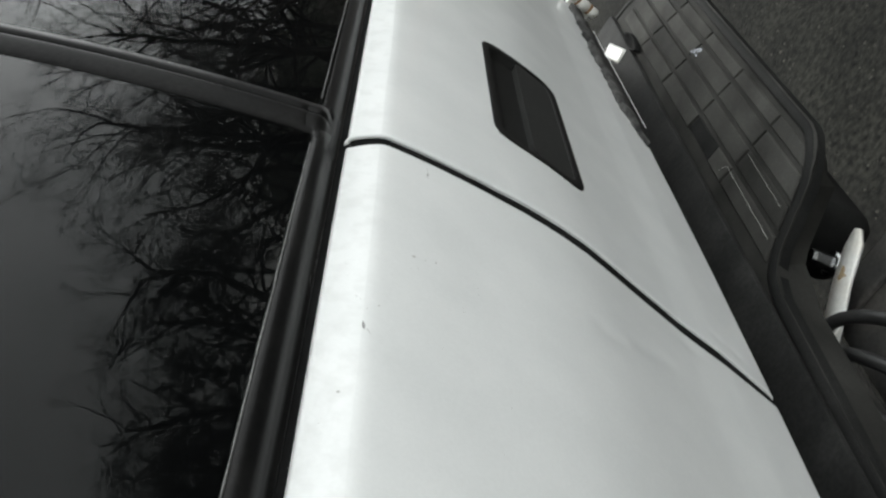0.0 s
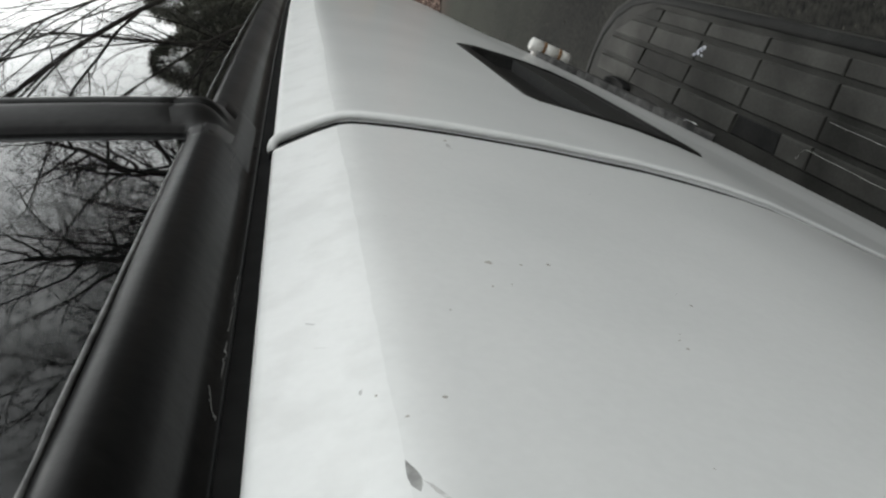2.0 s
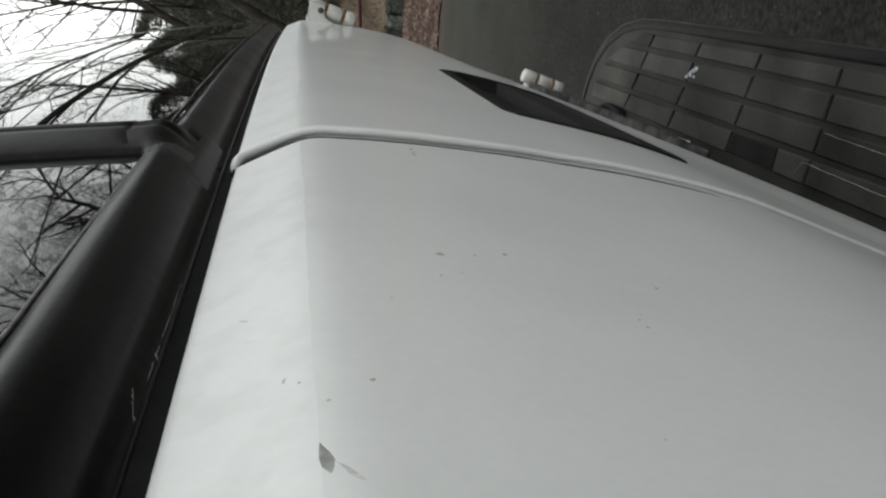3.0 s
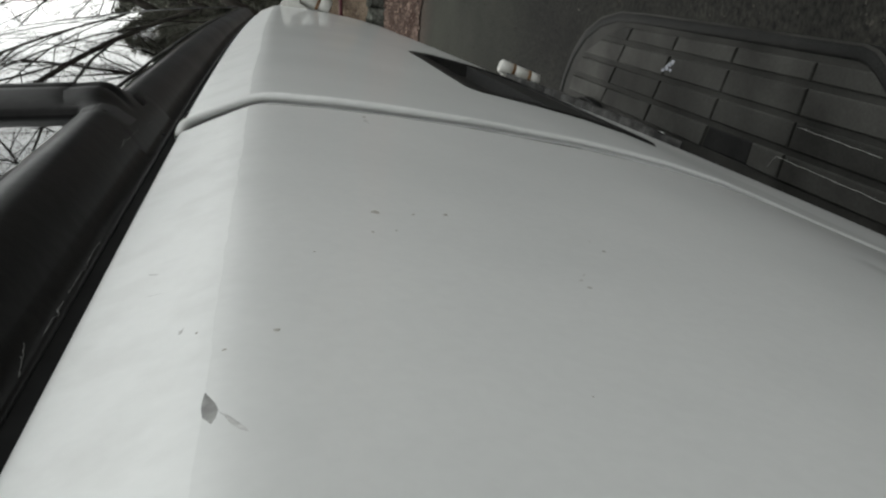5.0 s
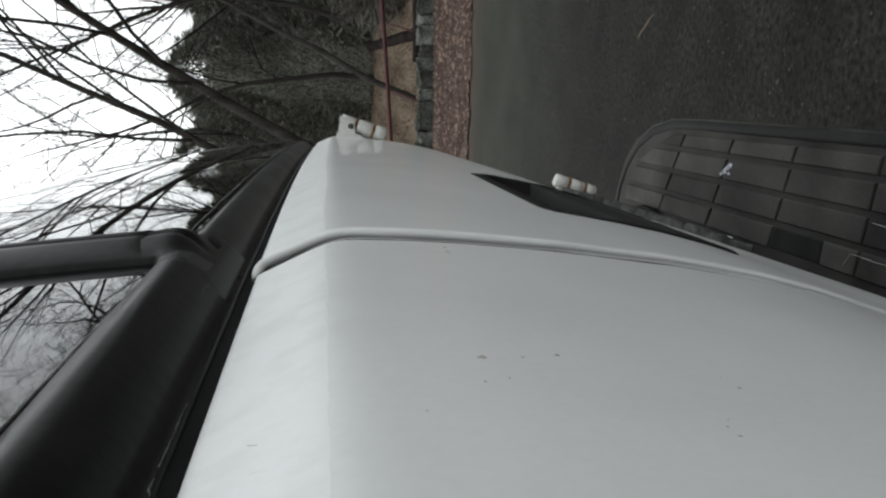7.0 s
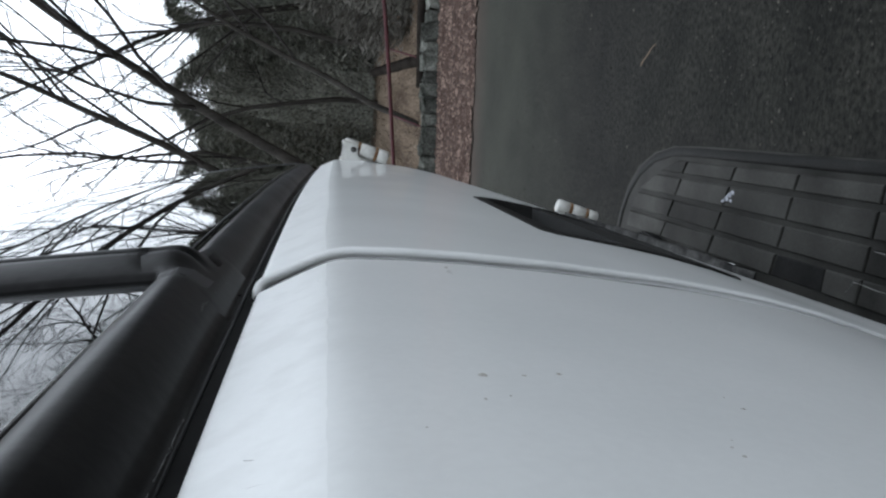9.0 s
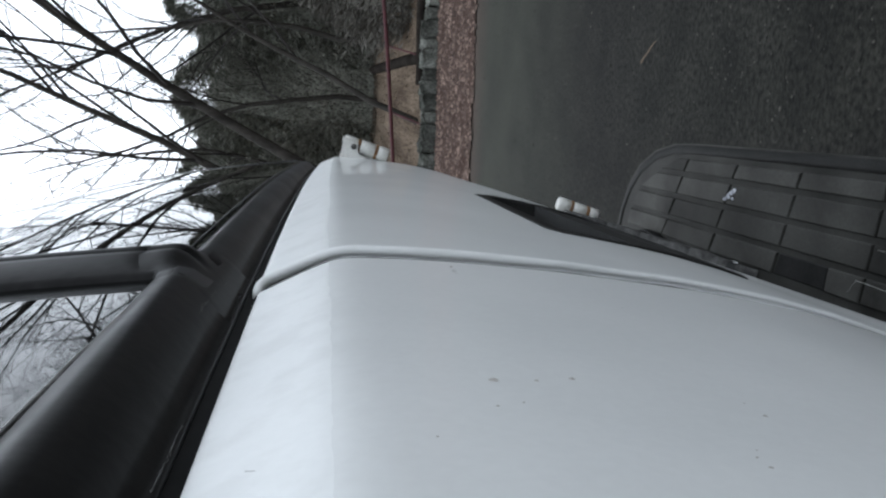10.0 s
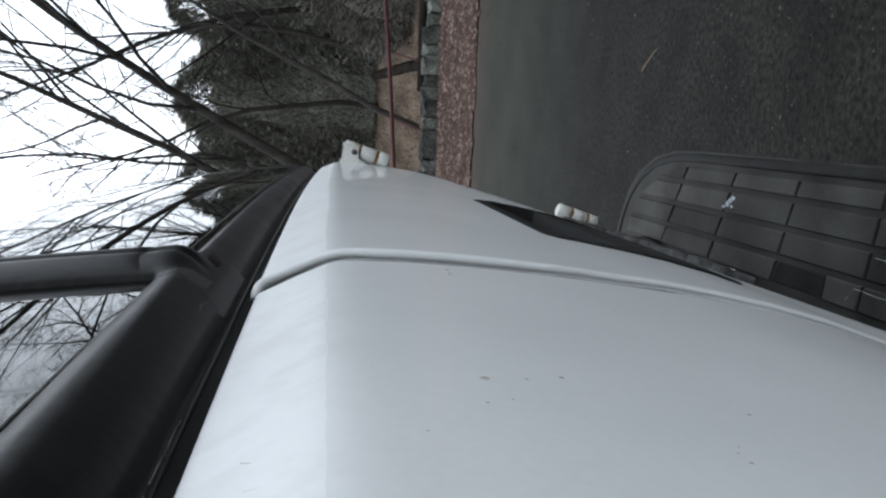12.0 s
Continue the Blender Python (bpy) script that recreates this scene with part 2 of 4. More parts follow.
def pale_margin():
    """The asphalt is given a paler, greener colour along the gravel, fading out towards the middle of the road."""
    n, l = ASPHALT.node_tree.nodes, ASPHALT.node_tree.links
    b = n["Principled BSDF"]
    col = b.inputs["Base Color"].links[0].from_socket
    geo, sep, near, cloud, amount, mix = (n.new("ShaderNode" + k) for k in ("NewGeometry", "SeparateXYZ", "MapRange", "TexNoise", "Math", "MixRGB"))
    l.new(geo.outputs["Position"], sep.inputs["Vector"])
    l.new(sep.outputs["X"], near.inputs["Value"])
    near.inputs["From Min"].default_value, near.inputs["From Max"].default_value = 3.3, 5.0
    cloud.inputs["Scale"].default_value, cloud.inputs["Detail"].default_value = 2.2, 8
    l.new(geo.outputs["Position"], cloud.inputs["Vector"])
    amount.operation = "MULTIPLY"
    l.new(near.outputs["Result"], amount.inputs[0])
    l.new(cloud.outputs["Fac"], amount.inputs[1])
    l.new(amount.outputs[0], mix.inputs["Fac"])
    l.new(col, mix.inputs["Color1"])
    mix.inputs["Color2"].default_value = (0.034, 0.0358, 0.0275, 1)
    # red grit carried onto the asphalt beside the gravel
    edge, patch, spread, red = (n.new("ShaderNode" + k) for k in ("MapRange", "TexNoise", "Math", "MixRGB"))
    l.new(sep.outputs["X"], edge.inputs["Value"])
    edge.inputs["From Min"].default_value, edge.inputs["From Max"].default_value = ROAD_EDGE - 0.55, ROAD_EDGE
    edge.inputs["To Max"].default_value = 1.5
    patch.inputs["Scale"].default_value, patch.inputs["Detail"].default_value = 5.0, 10
    l.new(geo.outputs["Position"], patch.inputs["Vector"])
    spread.operation, spread.use_clamp = "MULTIPLY", True
    l.new(edge.outputs["Result"], spread.inputs[0])
    l.new(patch.outputs["Fac"], spread.inputs[1])
    l.new(spread.outputs[0], red.inputs["Fac"])
    l.new(mix.outputs["Color"], red.inputs["Color1"])
    red.inputs["Color2"].default_value = (0.050, 0.036, 0.030, 1)
    l.new(red.outputs["Color"], b.inputs["Base Color"])


pale_margin()
SOIL = mat("leaf_litter_soil", (0.06, 0.05, 0.035), 0.95, second=(0.11, 0.085, 0.055), scale=1.1, detail=8, grain=0.4, grain_scale=25, bump=0.8, bump_scale=12)
TAN = mat("dry_tan_bank", (0.060, 0.045, 0.034), 0.95, second=(0.150, 0.118, 0.088), scale=1.4, detail=9, grain=0.4, grain_scale=18, bump=0.8, bump_scale=10, stretch=(0.5, 2.6, 1), spec=0.0)
STRAW = mat("dry_straw", (0.15, 0.11, 0.07), 0.9, second=(0.075, 0.052, 0.034), scale=3, island=0.35)
GRAVEL = mat("red_gravel", (0.040, 0.027, 0.023), 0.95, second=(0.070, 0.050, 0.042), scale=5, grain=0.4, grain_scale=60, bump=0.8, bump_scale=40, spec=0.0)
STONES = mat("red_gravel_stones", (0.050, 0.034, 0.029), 0.9, second=(0.135, 0.098, 0.080), scale=6, island=0.6, spec=0.1)
KERB = mat("grey_kerb_stone", (0.035, 0.037, 0.032), 0.95, second=(0.115, 0.116, 0.104), scale=9, grain=0.5, grain_scale=60, bump=0.8, bump_scale=30, random_tone=0.45, spec=0.0)
REDRAIL = mat("dark_red_rail_paint", (0.040, 0.013, 0.016), 0.6, second=(0.070, 0.020, 0.023), scale=20, grain=0.2, grain_scale=200, spec=0.2)
BRUSH = mat("dark_brown_brush", (0.085, 0.080, 0.070), 0.95, second=(0.135, 0.127, 0.112), scale=2, grain=0.4, grain_scale=30, island=0.4, spec=0.05)
BARK = mat("grey_brown_bark", (0.020, 0.018, 0.016), 0.95, second=(0.044, 0.040, 0.035), scale=9, grain=0.35, grain_scale=60, bump=0.8, bump_scale=30, stretch=(1, 1, 0.3), spec=0.1)
TWIG = mat("twig_bark", (0.020, 0.018, 0.017), 0.95, second=(0.036, 0.032, 0.029), scale=4, island=0.3, spec=0.2)
NEEDLE = mat("dark_evergreen_foliage", (0.165, 0.168, 0.142), 0.9, second=(0.22, 0.217, 0.185), scale=0.8, grain=0.6, grain_scale=24, bump=1.0, bump_scale=16, island=0.4, spec=0.05)
DEADLOG = mat("dark_wet_log", (0.012, 0.010, 0.009), 0.95, second=(0.024, 0.021, 0.018), scale=8, grain=0.3, bump=0.7, bump_scale=30, spec=0.0)


# ------------------------------------------------------------ mesh helpers
def mesh_from(name, verts, faces, material, smooth=True):
    me = bpy.data.meshes.new(name)
    me.from_pydata([tuple(v) for v in verts], [], faces)
    me.materials.append(material)
    if smooth:
        me.polygons.foreach_set("use_smooth", [True] * len(me.polygons))
    me.update()
    return me


def part(name, data, material, parent, label=""):
    """Link a bmesh or mesh as one mesh object under a thing or a part."""
    if isinstance(data, bmesh.types.BMesh):
        me = bpy.data.meshes.new(name)
        data.to_mesh(me)
        data.free()
        me.materials.append(material)
    else:
        me = data
    ob = new(name, me)
    if parent:
        ob.parent = parent
    if label:
        tagged(ob, label)
    return ob


def shade(ob, angle=40):
    me = ob.data
    me.polygons.foreach_set("use_smooth", [True] * len(me.polygons))
    me.set_sharp_from_angle(angle=radians(angle))
    return ob


def box(cx, cy, cz, sx, sy, sz, bevel=0.0, segs=2, turn=None, bm=None):
    bm = bm or bmesh.new()
    geom = bmesh.ops.create_cube(bm, size=1)
    vs = geom["verts"]
    bmesh.ops.scale(bm, vec=(sx, sy, sz), verts=vs)
    if bevel:
        es = list({e for v in vs for e in v.link_edges})
        r = bmesh.ops.bevel(bm, geom=es, offset=bevel, segments=segs, affect="EDGES", profile=0.5)
        vs = list({v for f in r["faces"] for v in f.verts} | {v for v in vs if v.is_valid})
    m = Matrix.Translation((cx, cy, cz)) @ (turn or Matrix.Identity(4))
    bmesh.ops.transform(bm, matrix=m, verts=vs)
    return bm


def tube(points, radii, sides=8, cap=True):
    """Vertices and faces of a tube along points."""
    pts = [Vector(p) for p in points]
    verts, faces = [], []
    ref = Vector((0.3, 0.2, 1)).normalized()
    for i, p in enumerate(pts):
        d = (pts[min(i + 1, len(pts) - 1)] - pts[max(i - 1, 0)]).normalized()
        a = d.cross(ref)
        if a.length < 0.05:
            a = d.cross(Vector((1, 0, 0)))
        a.normalize()
        b = d.cross(a)
        for k in range(sides):
            t = 2 * math.pi * k / sides
            verts.append(p + (math.cos(t) * a + math.sin(t) * b) * float(radii[i]))
    for i in range(len(pts) - 1):
        for k in range(sides):
            k2 = (k + 1) % sides
            faces.append((i * sides + k, i * sides + k2, (i + 1) * sides + k2, (i + 1) * sides + k))
    if cap:
        faces.append(tuple(range(sides))[::-1])
        faces.append(tuple(range((len(pts) - 1) * sides, len(pts) * sides)))
    return verts, faces


def tube_mesh(name, points, radii, material, sides=10):
    v, f = tube(points, radii, sides)
    return mesh_from(name, v, f, material)


# ------------------------------------------------------------ ground and road
def grid_sheet(name, x0, x1, y0, y1, nx, ny, height, material):
    xs, ys = np.linspace(x0, x1, nx), np.linspace(y0, y1, ny)
    verts = [(x, y, height(x, y)) for y in ys for x in xs]
    faces = [(j * nx + i, j * nx + i + 1, (j + 1) * nx + i + 1, (j + 1) * nx + i) for j in range(ny - 1) for i in range(nx - 1)]
    return mesh_from(name, verts, faces, material)


def wobble(x, y, s=1.0):
    return noise.noise((x * s, y * s, 3.3))


ground = tagged(new("ground", grid_sheet("ground", -260, 300, -280, 280, 29, 29, lambda x, y: -0.03, SOIL)),
                "dark soil with leaf litter spreading to the horizon", "ground", kind="structure")
road = tagged(new("road", grid_sheet("road", -5.0, ROAD_EDGE, -70, 70, 24, 200, lambda x, y: 0.004 * wobble(x, y, 0.6), ASPHALT)),
              "worn dark grey asphalt road with coarse aggregate", "road", kind="structure")


def bank_height(x, y):
    return 0.10 + 0.035 * (x - 8.6) + 0.06 * wobble(x, y, 0.5) + 0.02 * wobble(x, y, 2.5)


shoulder = tagged(new("gravel_strip", grid_sheet("gravel_strip", ROAD_EDGE - 0.02, 8.44, -40, 40, 14, 260, lambda x, y: 0.012 + 0.018 * wobble(x, y, 3.0), GRAVEL)),
                  "reddish gravel strip between asphalt and kerb", "gravel strip", kind="structure")
bank = tagged(new("bank", grid_sheet("bank", 8.54, 17.0, -40, 40, 30, 180, bank_height, TAN)),
              "tan bank of dry grass and bare earth behind the kerb", "bank", kind="structure")


# ------------------------------------------------------------ the van
BELT = 1.045
PROFILE = [(0.0, 0.0), (-0.004, -0.0017), (-0.0095, -0.0042), (-0.0128, -0.0057), (-0.0148, -0.0065), (-0.0165, -0.00695), (-0.0185, -0.00725), (-0.0210, -0.0074),
           (-0.030, -0.0075), (-0.042, -0.0071), (-0.0526, -0.0064), (-0.065, -0.0055), (-0.077, -0.0041), (-0.090, -0.0027), (-0.1026, -0.0007),
           (-0.1155, 0.0017), (-0.130, 0.0052), (-0.148, 0.0108), (-0.165, 0.0164), (-0.184, 0.0225), (-0.200, 0.0277), (-0.234, 0.0370),
           (-0.265, 0.0470), (-0.32, 0.065)]
PD = np.array([p[0] for p in PROFILE])[::-1]
PY = np.array([p[1] for p in PROFILE])[::-1]


def plan_curve(x):
    return 0.0358 * x * x - 0.0205 * x ** 4


def smile(x, dz):
    return (0.0005 * x - 0.0118 * x * x) * max(0.0, min(1.0, 1 + dz / 0.28))


SWAY_D = (-0.27, -0.20, -0.14, -0.08, -0.03, -0.0165, -0.010, -0.005, 0.0)
SWAY_X = (0.0005, 0.0016, 0.0020, 0.0012, 0.0006, 0.0012, 0.0002, -0.0018, -0.0050)


def skin(x, dz, out=0.0):
    """A place on the outside of the rear doors below the window, out metres proud of it; the gap between them sways a little."""
    sway = float(np.interp(dz, SWAY_D, SWAY_X)) * math.exp(-(x / 0.022) ** 2)
    return Vector((x + sway, float(np.interp(dz, PD, PY)) - 0.0188 * dz - 0.0639 * dz * dz + 0.0359 * dz ** 3 + plan_curve(x) - out, BELT + dz + smile(x, dz)))


def pane(x, dz, out=0.0):
    """A place on the window plane."""
    return Vector((x, -0.0044 + 0.0713 * dz + 0.5050 * dz * dz * (1 - 0.5 * min(1.0, max(0.0, dz - 0.15) / 0.5)) + plan_curve(x) - out, BELT + dz + smile(x, 0)))


DOOR_BOTTOM = -0.277
HX0, HX1, HD0, HD1 = 0.0745, 0.2275, -0.1415, -0.0825


def dent(x, dz):
    d = 0.0
    for cx, cd, sx, sd, depth in ((-0.0650, -0.1305, 0.0065, 0.0042, 0.0024), (-0.0675, -0.1335, 0.0045, 0.0035, -0.0005), (-0.056, -0.152, 0.0055, 0.0075, 0.0006),
                                  (-0.0525, -0.162, 0.0055, 0.0080, 0.0007), (-0.049, -0.172, 0.0050, 0.0075, 0.0006), (-0.0140, -0.203, 0.005, 0.010, 0.0007), (0.0220, -0.236, 0.005, 0.006, 0.0006),
                                  (0.021, -0.252, 0.005, 0.006, 0.0007), (-0.30, -0.17, 0.03, 0.03, 0.001)):
        d += 0.75 * depth * math.exp(-((x - cx) / sx) ** 2 - ((dz - cd) / sd) ** 2)
    return d + 0.00025 * noise.noise((x * 9, dz * 9, 1.7))


def spread(d):
    """How much wider the gap between the doors stands open towards the bumper."""
    return 0.0034 * min(1.0, max(0.0, (-0.06 - d) / 0.08)) * min(1.0, max(0.0, (d + 0.285) / 0.05))


def rear_door_mesh(side):
    inner = 0.0036
    xs = [(inner, 0.020), (inner, 0.006), (inner, 0.0018), (inner + 0.0002, 0.0010), (inner + 0.0006, 0.0004), (inner + 0.0012, 0.0001), (inner + 0.0018, 0.0)]
    fine = [0.008 + 0.002 * i for i in range(30)] + [0.0675, HX0, 0.080, 0.09, 0.1] + [0.11 + 0.0105 * i for i in range(11)] + [HX1, 0.24] + [0.25 + 0.0147 * i for i in range(32)]
    xs += [(x, 0.0) for x in fine if x < 0.715]
    xs += [(0.719, 0.0), (0.7212, 0.0006), (0.722, 0.003), (0.722, 0.02)]
    ds = [(-0.0012, 0.0028), (-0.0011, 0.0016), (-0.0012, 0.0006), (-0.0016, 0.0001)]
    rows = [-0.0024, -0.004, -0.0065, -0.0095, -0.0118, -0.0128, -0.0138, -0.0148, -0.0156, -0.0165, -0.0175, -0.0185, -0.0197, -0.0210, -0.023, -0.0265, -0.03, -0.036, -0.043, -0.05, -0.06, -0.07, -0.0765, HD1, -0.090, -0.0965, -0.1025, -0.109, -0.1155, -0.122, -0.13, HD0]
    rows += [-0.145 - 0.0026 * i for i in range(52)]
    ds += [(d, 0.0) for d in rows if d > DOOR_BOTTOM + 0.004]
    ds += [(DOOR_BOTTOM + 0.003, 0.0), (DOOR_BOTTOM + 0.0008, 0.0007), (DOOR_BOTTOM, 0.003), (DOOR_BOTTOM, 0.02)]
    verts, faces = [], []
    for d, ind in ds:
        for x, inx in xs:
            p = skin(side * x, d)
            p.y += max(ind, inx) - ((0.0010 - 0.0007 * min(1.0, max(0.0, (-0.07 - d) / 0.09))) if side > 0 else 0.0) + (dent(side * x, d) if max(ind, inx) == 0 else 0)
            if side > 0:
                p.x += spread(d) * math.exp(-(x / 0.022) ** 2)
            verts.append(p)
    n = len(xs)
    for j in range(len(ds) - 1):
        for i in range(n - 1):
            xm, dm = (xs[i][0] + xs[i + 1][0]) / 2, (ds[j][0] + ds[j + 1][0]) / 2
            if side > 0 and HX0 < xm < HX1 and HD0 < dm < HD1:
                continue
            q = (j * n + i, (j + 1) * n + i, (j + 1) * n + i + 1, j * n + i + 1)
            faces.append(q if side > 0 else q[::-1])
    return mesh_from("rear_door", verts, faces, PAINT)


def rounded_rect(x0, x1, y0, y1, r, seg=5):
    out = []
    for cx, cy, a in ((x1 - r, y1 - r, 0), (x0 + r, y1 - r, 90), (x0 + r, y0 + r, 180), (x1 - r, y0 + r, 270)):
        for k in range(seg + 1):
            t = radians(a + 90 * k / seg)
            out.append((cx + r * math.cos(t), cy + r * math.sin(t)))
    return out


def long_rect(x0, x1, y0, y1, r, step):
    """A rounded rectangle with its straight sides cut into steps."""
    base = rounded_rect(x0, x1, y0, y1, r)
    out = []
    for a, b in zip(base, base[1:] + base[:1]):
        k = max(1, int(math.dist(a, b) / step))
        out += [(a[0] + (b[0] - a[0]) * i / k, a[1] + (b[1] - a[1]) * i / k) for i in range(k)]
    return out


def loft(name, loops, material, close_last=True):
    n = len(loops[0])
    verts = [v for lp in loops for v in lp]
    faces = []
    for j in range(len(loops) - 1):
        for i in range(n):
            i2 = (i + 1) % n
            faces.append((j * n + i, j * n + i2, (j + 1) * n + i2, (j + 1) * n + i))
    if close_last:
        faces.append(tuple(range((len(loops) - 1) * n, len(loops) * n)))
    return mesh_from(name, verts, faces, material)


def hem_mesh():
    """The rolled edge of the overlapping door, which curls in under the window seal."""
    ds = np.linspace(-0.272, -0.0030, 110)
    pts = [skin(0.0041 + spread(d), d, 0.0001 - 0.0005 * min(1.0, max(0.0, (-0.07 - d) / 0.09))) for d in ds]
    end = pts[-1]
    pts += [end + Vector(o) for o in ((-0.0008, 0.0004, 0.0010), (-0.0019, 0.0010, 0.0017), (-0.0031, 0.0019, 0.0021), (-0.0042, 0.0029, 0.0022))]
    return tube_mesh("hem", pts, [0.00115 - 0.0006 * min(1.0, max(0.0, (-0.05 - d) / 0.06)) for d in ds] + [0.00115, 0.00115, 0.0011, 0.0009], PAINT, 12)


def handle_cup_mesh():
    loops = []
    cx, cd = (HX0 + HX1) / 2, (HD0 + HD1) / 2
    rim = long_rect(HX0, HX1, HD0, HD1, 0.0125, 0.010)
    for inset, out in ((-0.0035, -0.0004), (-0.003, 0.0003), (-0.0018, 0.0006), (0.002, 0.0006), (0.0032, 0.0001), (0.004, -0.0015), (0.0055, -0.0050), (0.0110, -0.0052), (0.0170, -0.0052), (0.0230, -0.0052), (0.0280, -0.0052)):
        kx, kd = 1 - 2 * inset / (HX1 - HX0), 1 - 2 * inset / (HD1 - HD0)
        loops.append([skin(cx + (x - cx) * kx, cd + (d - cd) * kd, out + 0.0007) for x, d in rim])
    return loft("handle_cup", loops, HANDLE)


def handle_paddle_mesh():
    bm = bmesh.new()
    front, back = [], []
    for x, d in long_rect(0.0785, 0.2235, -0.1380, -0.1075, 0.007, 0.010):
        t = (d + 0.1380) / 0.0305
        p = skin(x, d, 0.0002 + 0.0006 * t)
        front.append(bm.verts.new(p))
        back.append(bm.verts.new(p + Vector((0, 0.006, 0))))
    bm.faces.new(front)
    bm.faces.new(back[::-1])
    for i in range(len(front)):
        k = (i + 1) % len(front)
        bm.faces.new((front[k], front[i], back[i], back[k]))
    bmesh.ops.recalc_face_normals(bm, faces=bm.faces)
    return bm


BELT_SEAL = [(-0.0092, -0.0110), (-0.0090, -0.0064), (-0.0085, -0.0057), (-0.0078, -0.0063), (-0.0058, -0.0040), (-0.0040, -0.0018), (-0.0022, 0.0000),
             (-0.0004, 0.0012), (0.0018, 0.0018), (0.0045, 0.0014), (0.0055, -0.0015)]
BELT_RIGHT = [(o, h - 0.0010 * min(1.0, max(0.0, (o + 0.004) / 0.005))) for o, h in BELT_SEAL]
POST_SEAL = [(-0.0075, -0.004), (-0.0072, 0.0022), (-0.0065, 0.0039), (-0.0052, 0.0047), (-0.0038, 0.0049), (-0.0018, 0.0046), (0.0008, 0.0040),
             (0.0034, 0.0032), (0.0056, 0.0023), (0.0070, 0.0014), (0.0075, -0.002)]


def seal_mesh(side):
    """The soft rubber section all round one rear window: a low ramp under the glass, rounded bars up its sides."""
    rings = []
    belt = BELT_RIGHT if side > 0 else BELT_SEAL
    for (od, _), (ox, _) in zip(belt, POST_SEAL):
        x0, x1, d0, d1 = 0.0075 + ox, 0.676 - ox, 0.0106 + od, 0.522 - od
        ring = []
        for (cx, cd, nxt, steps) in ((x1, d1, (x0, d1), 66), (x0, d1, (x0, d0), 64), (x0, d0, (x1, d0), 66), (x1, d0, (x1, d1), 64)):
            side_bar = cd != nxt[1]
            for k in range(steps):
                t = k / steps
                if side_bar:
                    t = 1 - (1 - t) ** 2 if cd == d1 else t ** 2
                dd = cd + (nxt[1] - cd) * t
                blend = min(1.0, max(0.0, (dd - 0.0130) / 0.007)) if side_bar else (1.0 if cd == d1 else 0.0)
                ring.append((cx + (nxt[0] - cx) * t, dd, blend))
        rings.append(ring)
    n, m = len(rings[0]), len(rings)
    verts, faces = [], []
    for i in range(n):
        for j in range(m):
            x, d, k = rings[j][i]
            inner = min(1.0, max(0.0, (0.10 - x) / 0.02))
            h = belt[j][1] + (POST_SEAL[j][1] * (0.35 + 0.65 * inner) - belt[j][1]) * k
            h += (1 - k) * 0.0016 * math.exp(-(x / 0.060) ** 2) * max(0.0, belt[j][1] / 0.0023)
            verts.append(pane(side * x - 0.001, d, h + 0.0003 * noise.noise((x * 14, d * 14, side))))
    for i in range(n):
        k = (i + 1) % n
        for j in range(m - 1):
            q = (i * m + j, k * m + j, k * m + j + 1, i * m + j + 1)
            faces.append(q if side < 0 else q[::-1])
    return mesh_from("window_seal", verts, faces, RUBBER)


def joint_height(x, d):
    """How proud the moulded joint stands where the post bars run down into the ramp under the glass."""
    out = abs(x + 0.001)
    away = max(0.0, out - 0.013)
    fillet = 0.0018 * math.exp(-away / 0.0035)
    o = d - 0.0106
    if o > -0.004:
        o = -0.004 + (o + 0.004) * 0.0093 / (0.0093 + fillet)
    side = min(1.0, max(0.0, (x + 0.019) / 0.036))
    ramp = [float(np.interp(o, [q[0] for q in prof], [q[1] for q in prof], right=-0.004)) for prof in (BELT_SEAL, BELT_RIGHT)]
    low = ramp[0] + (ramp[1] - ramp[0]) * side
    low += 0.0016 * math.exp(-(out / 0.060) ** 2) * max(0.0, low / 0.0023) + 0.0001 - 0.0004 * min(1.0, max(0.0, (out - 0.018) / 0.010))
    post = float(np.interp(out - 0.0075, [q[0] for q in POST_SEAL], [q[1] for q in POST_SEAL], right=-0.004)) + 0.0001
    if out < 0.0022:
        post = 0.0038 - 0.0014 * min(1.0, max(0.0, (d - 0.016) / 0.008))
    rise = min(1.0, max(0.0, (d - 0.0040) / 0.0120))
    post = -0.012 + (post + 0.012) * (1 - (1 - rise) ** 2.2) - 0.0010 * min(1.0, max(0.0, (d - 0.0170) / 0.012))
    k = 0.0004
    return k * math.log(math.exp(low / k) + math.exp(post / k)) + 0.0003 * noise.noise((out * 14, d * 14, 1 if x > -0.001 else -1))


def lip_mesh(side):
    """The pale thin lip where the seal meets the glass along the belt."""
    pts = [pane(side * x - 0.001, 0.0156 + 0.0003 * noise.noise((x * 40, 1.0, side)), 0.0012) for x in np.linspace(0.0245, 0.664, 90)]
    return tube_mesh("seal_lip", pts, [0.00030 + 0.00028 * abs(noise.noise((i * 0.4, 2.0, side))) for i in range(90)], LIP, 6)


LIP = mat("pale_rubber_lip", (0.20, 0.20, 0.195), 0.7, second=(0.09, 0.09, 0.088), scale=90, grain=0.4, grain_scale=600)


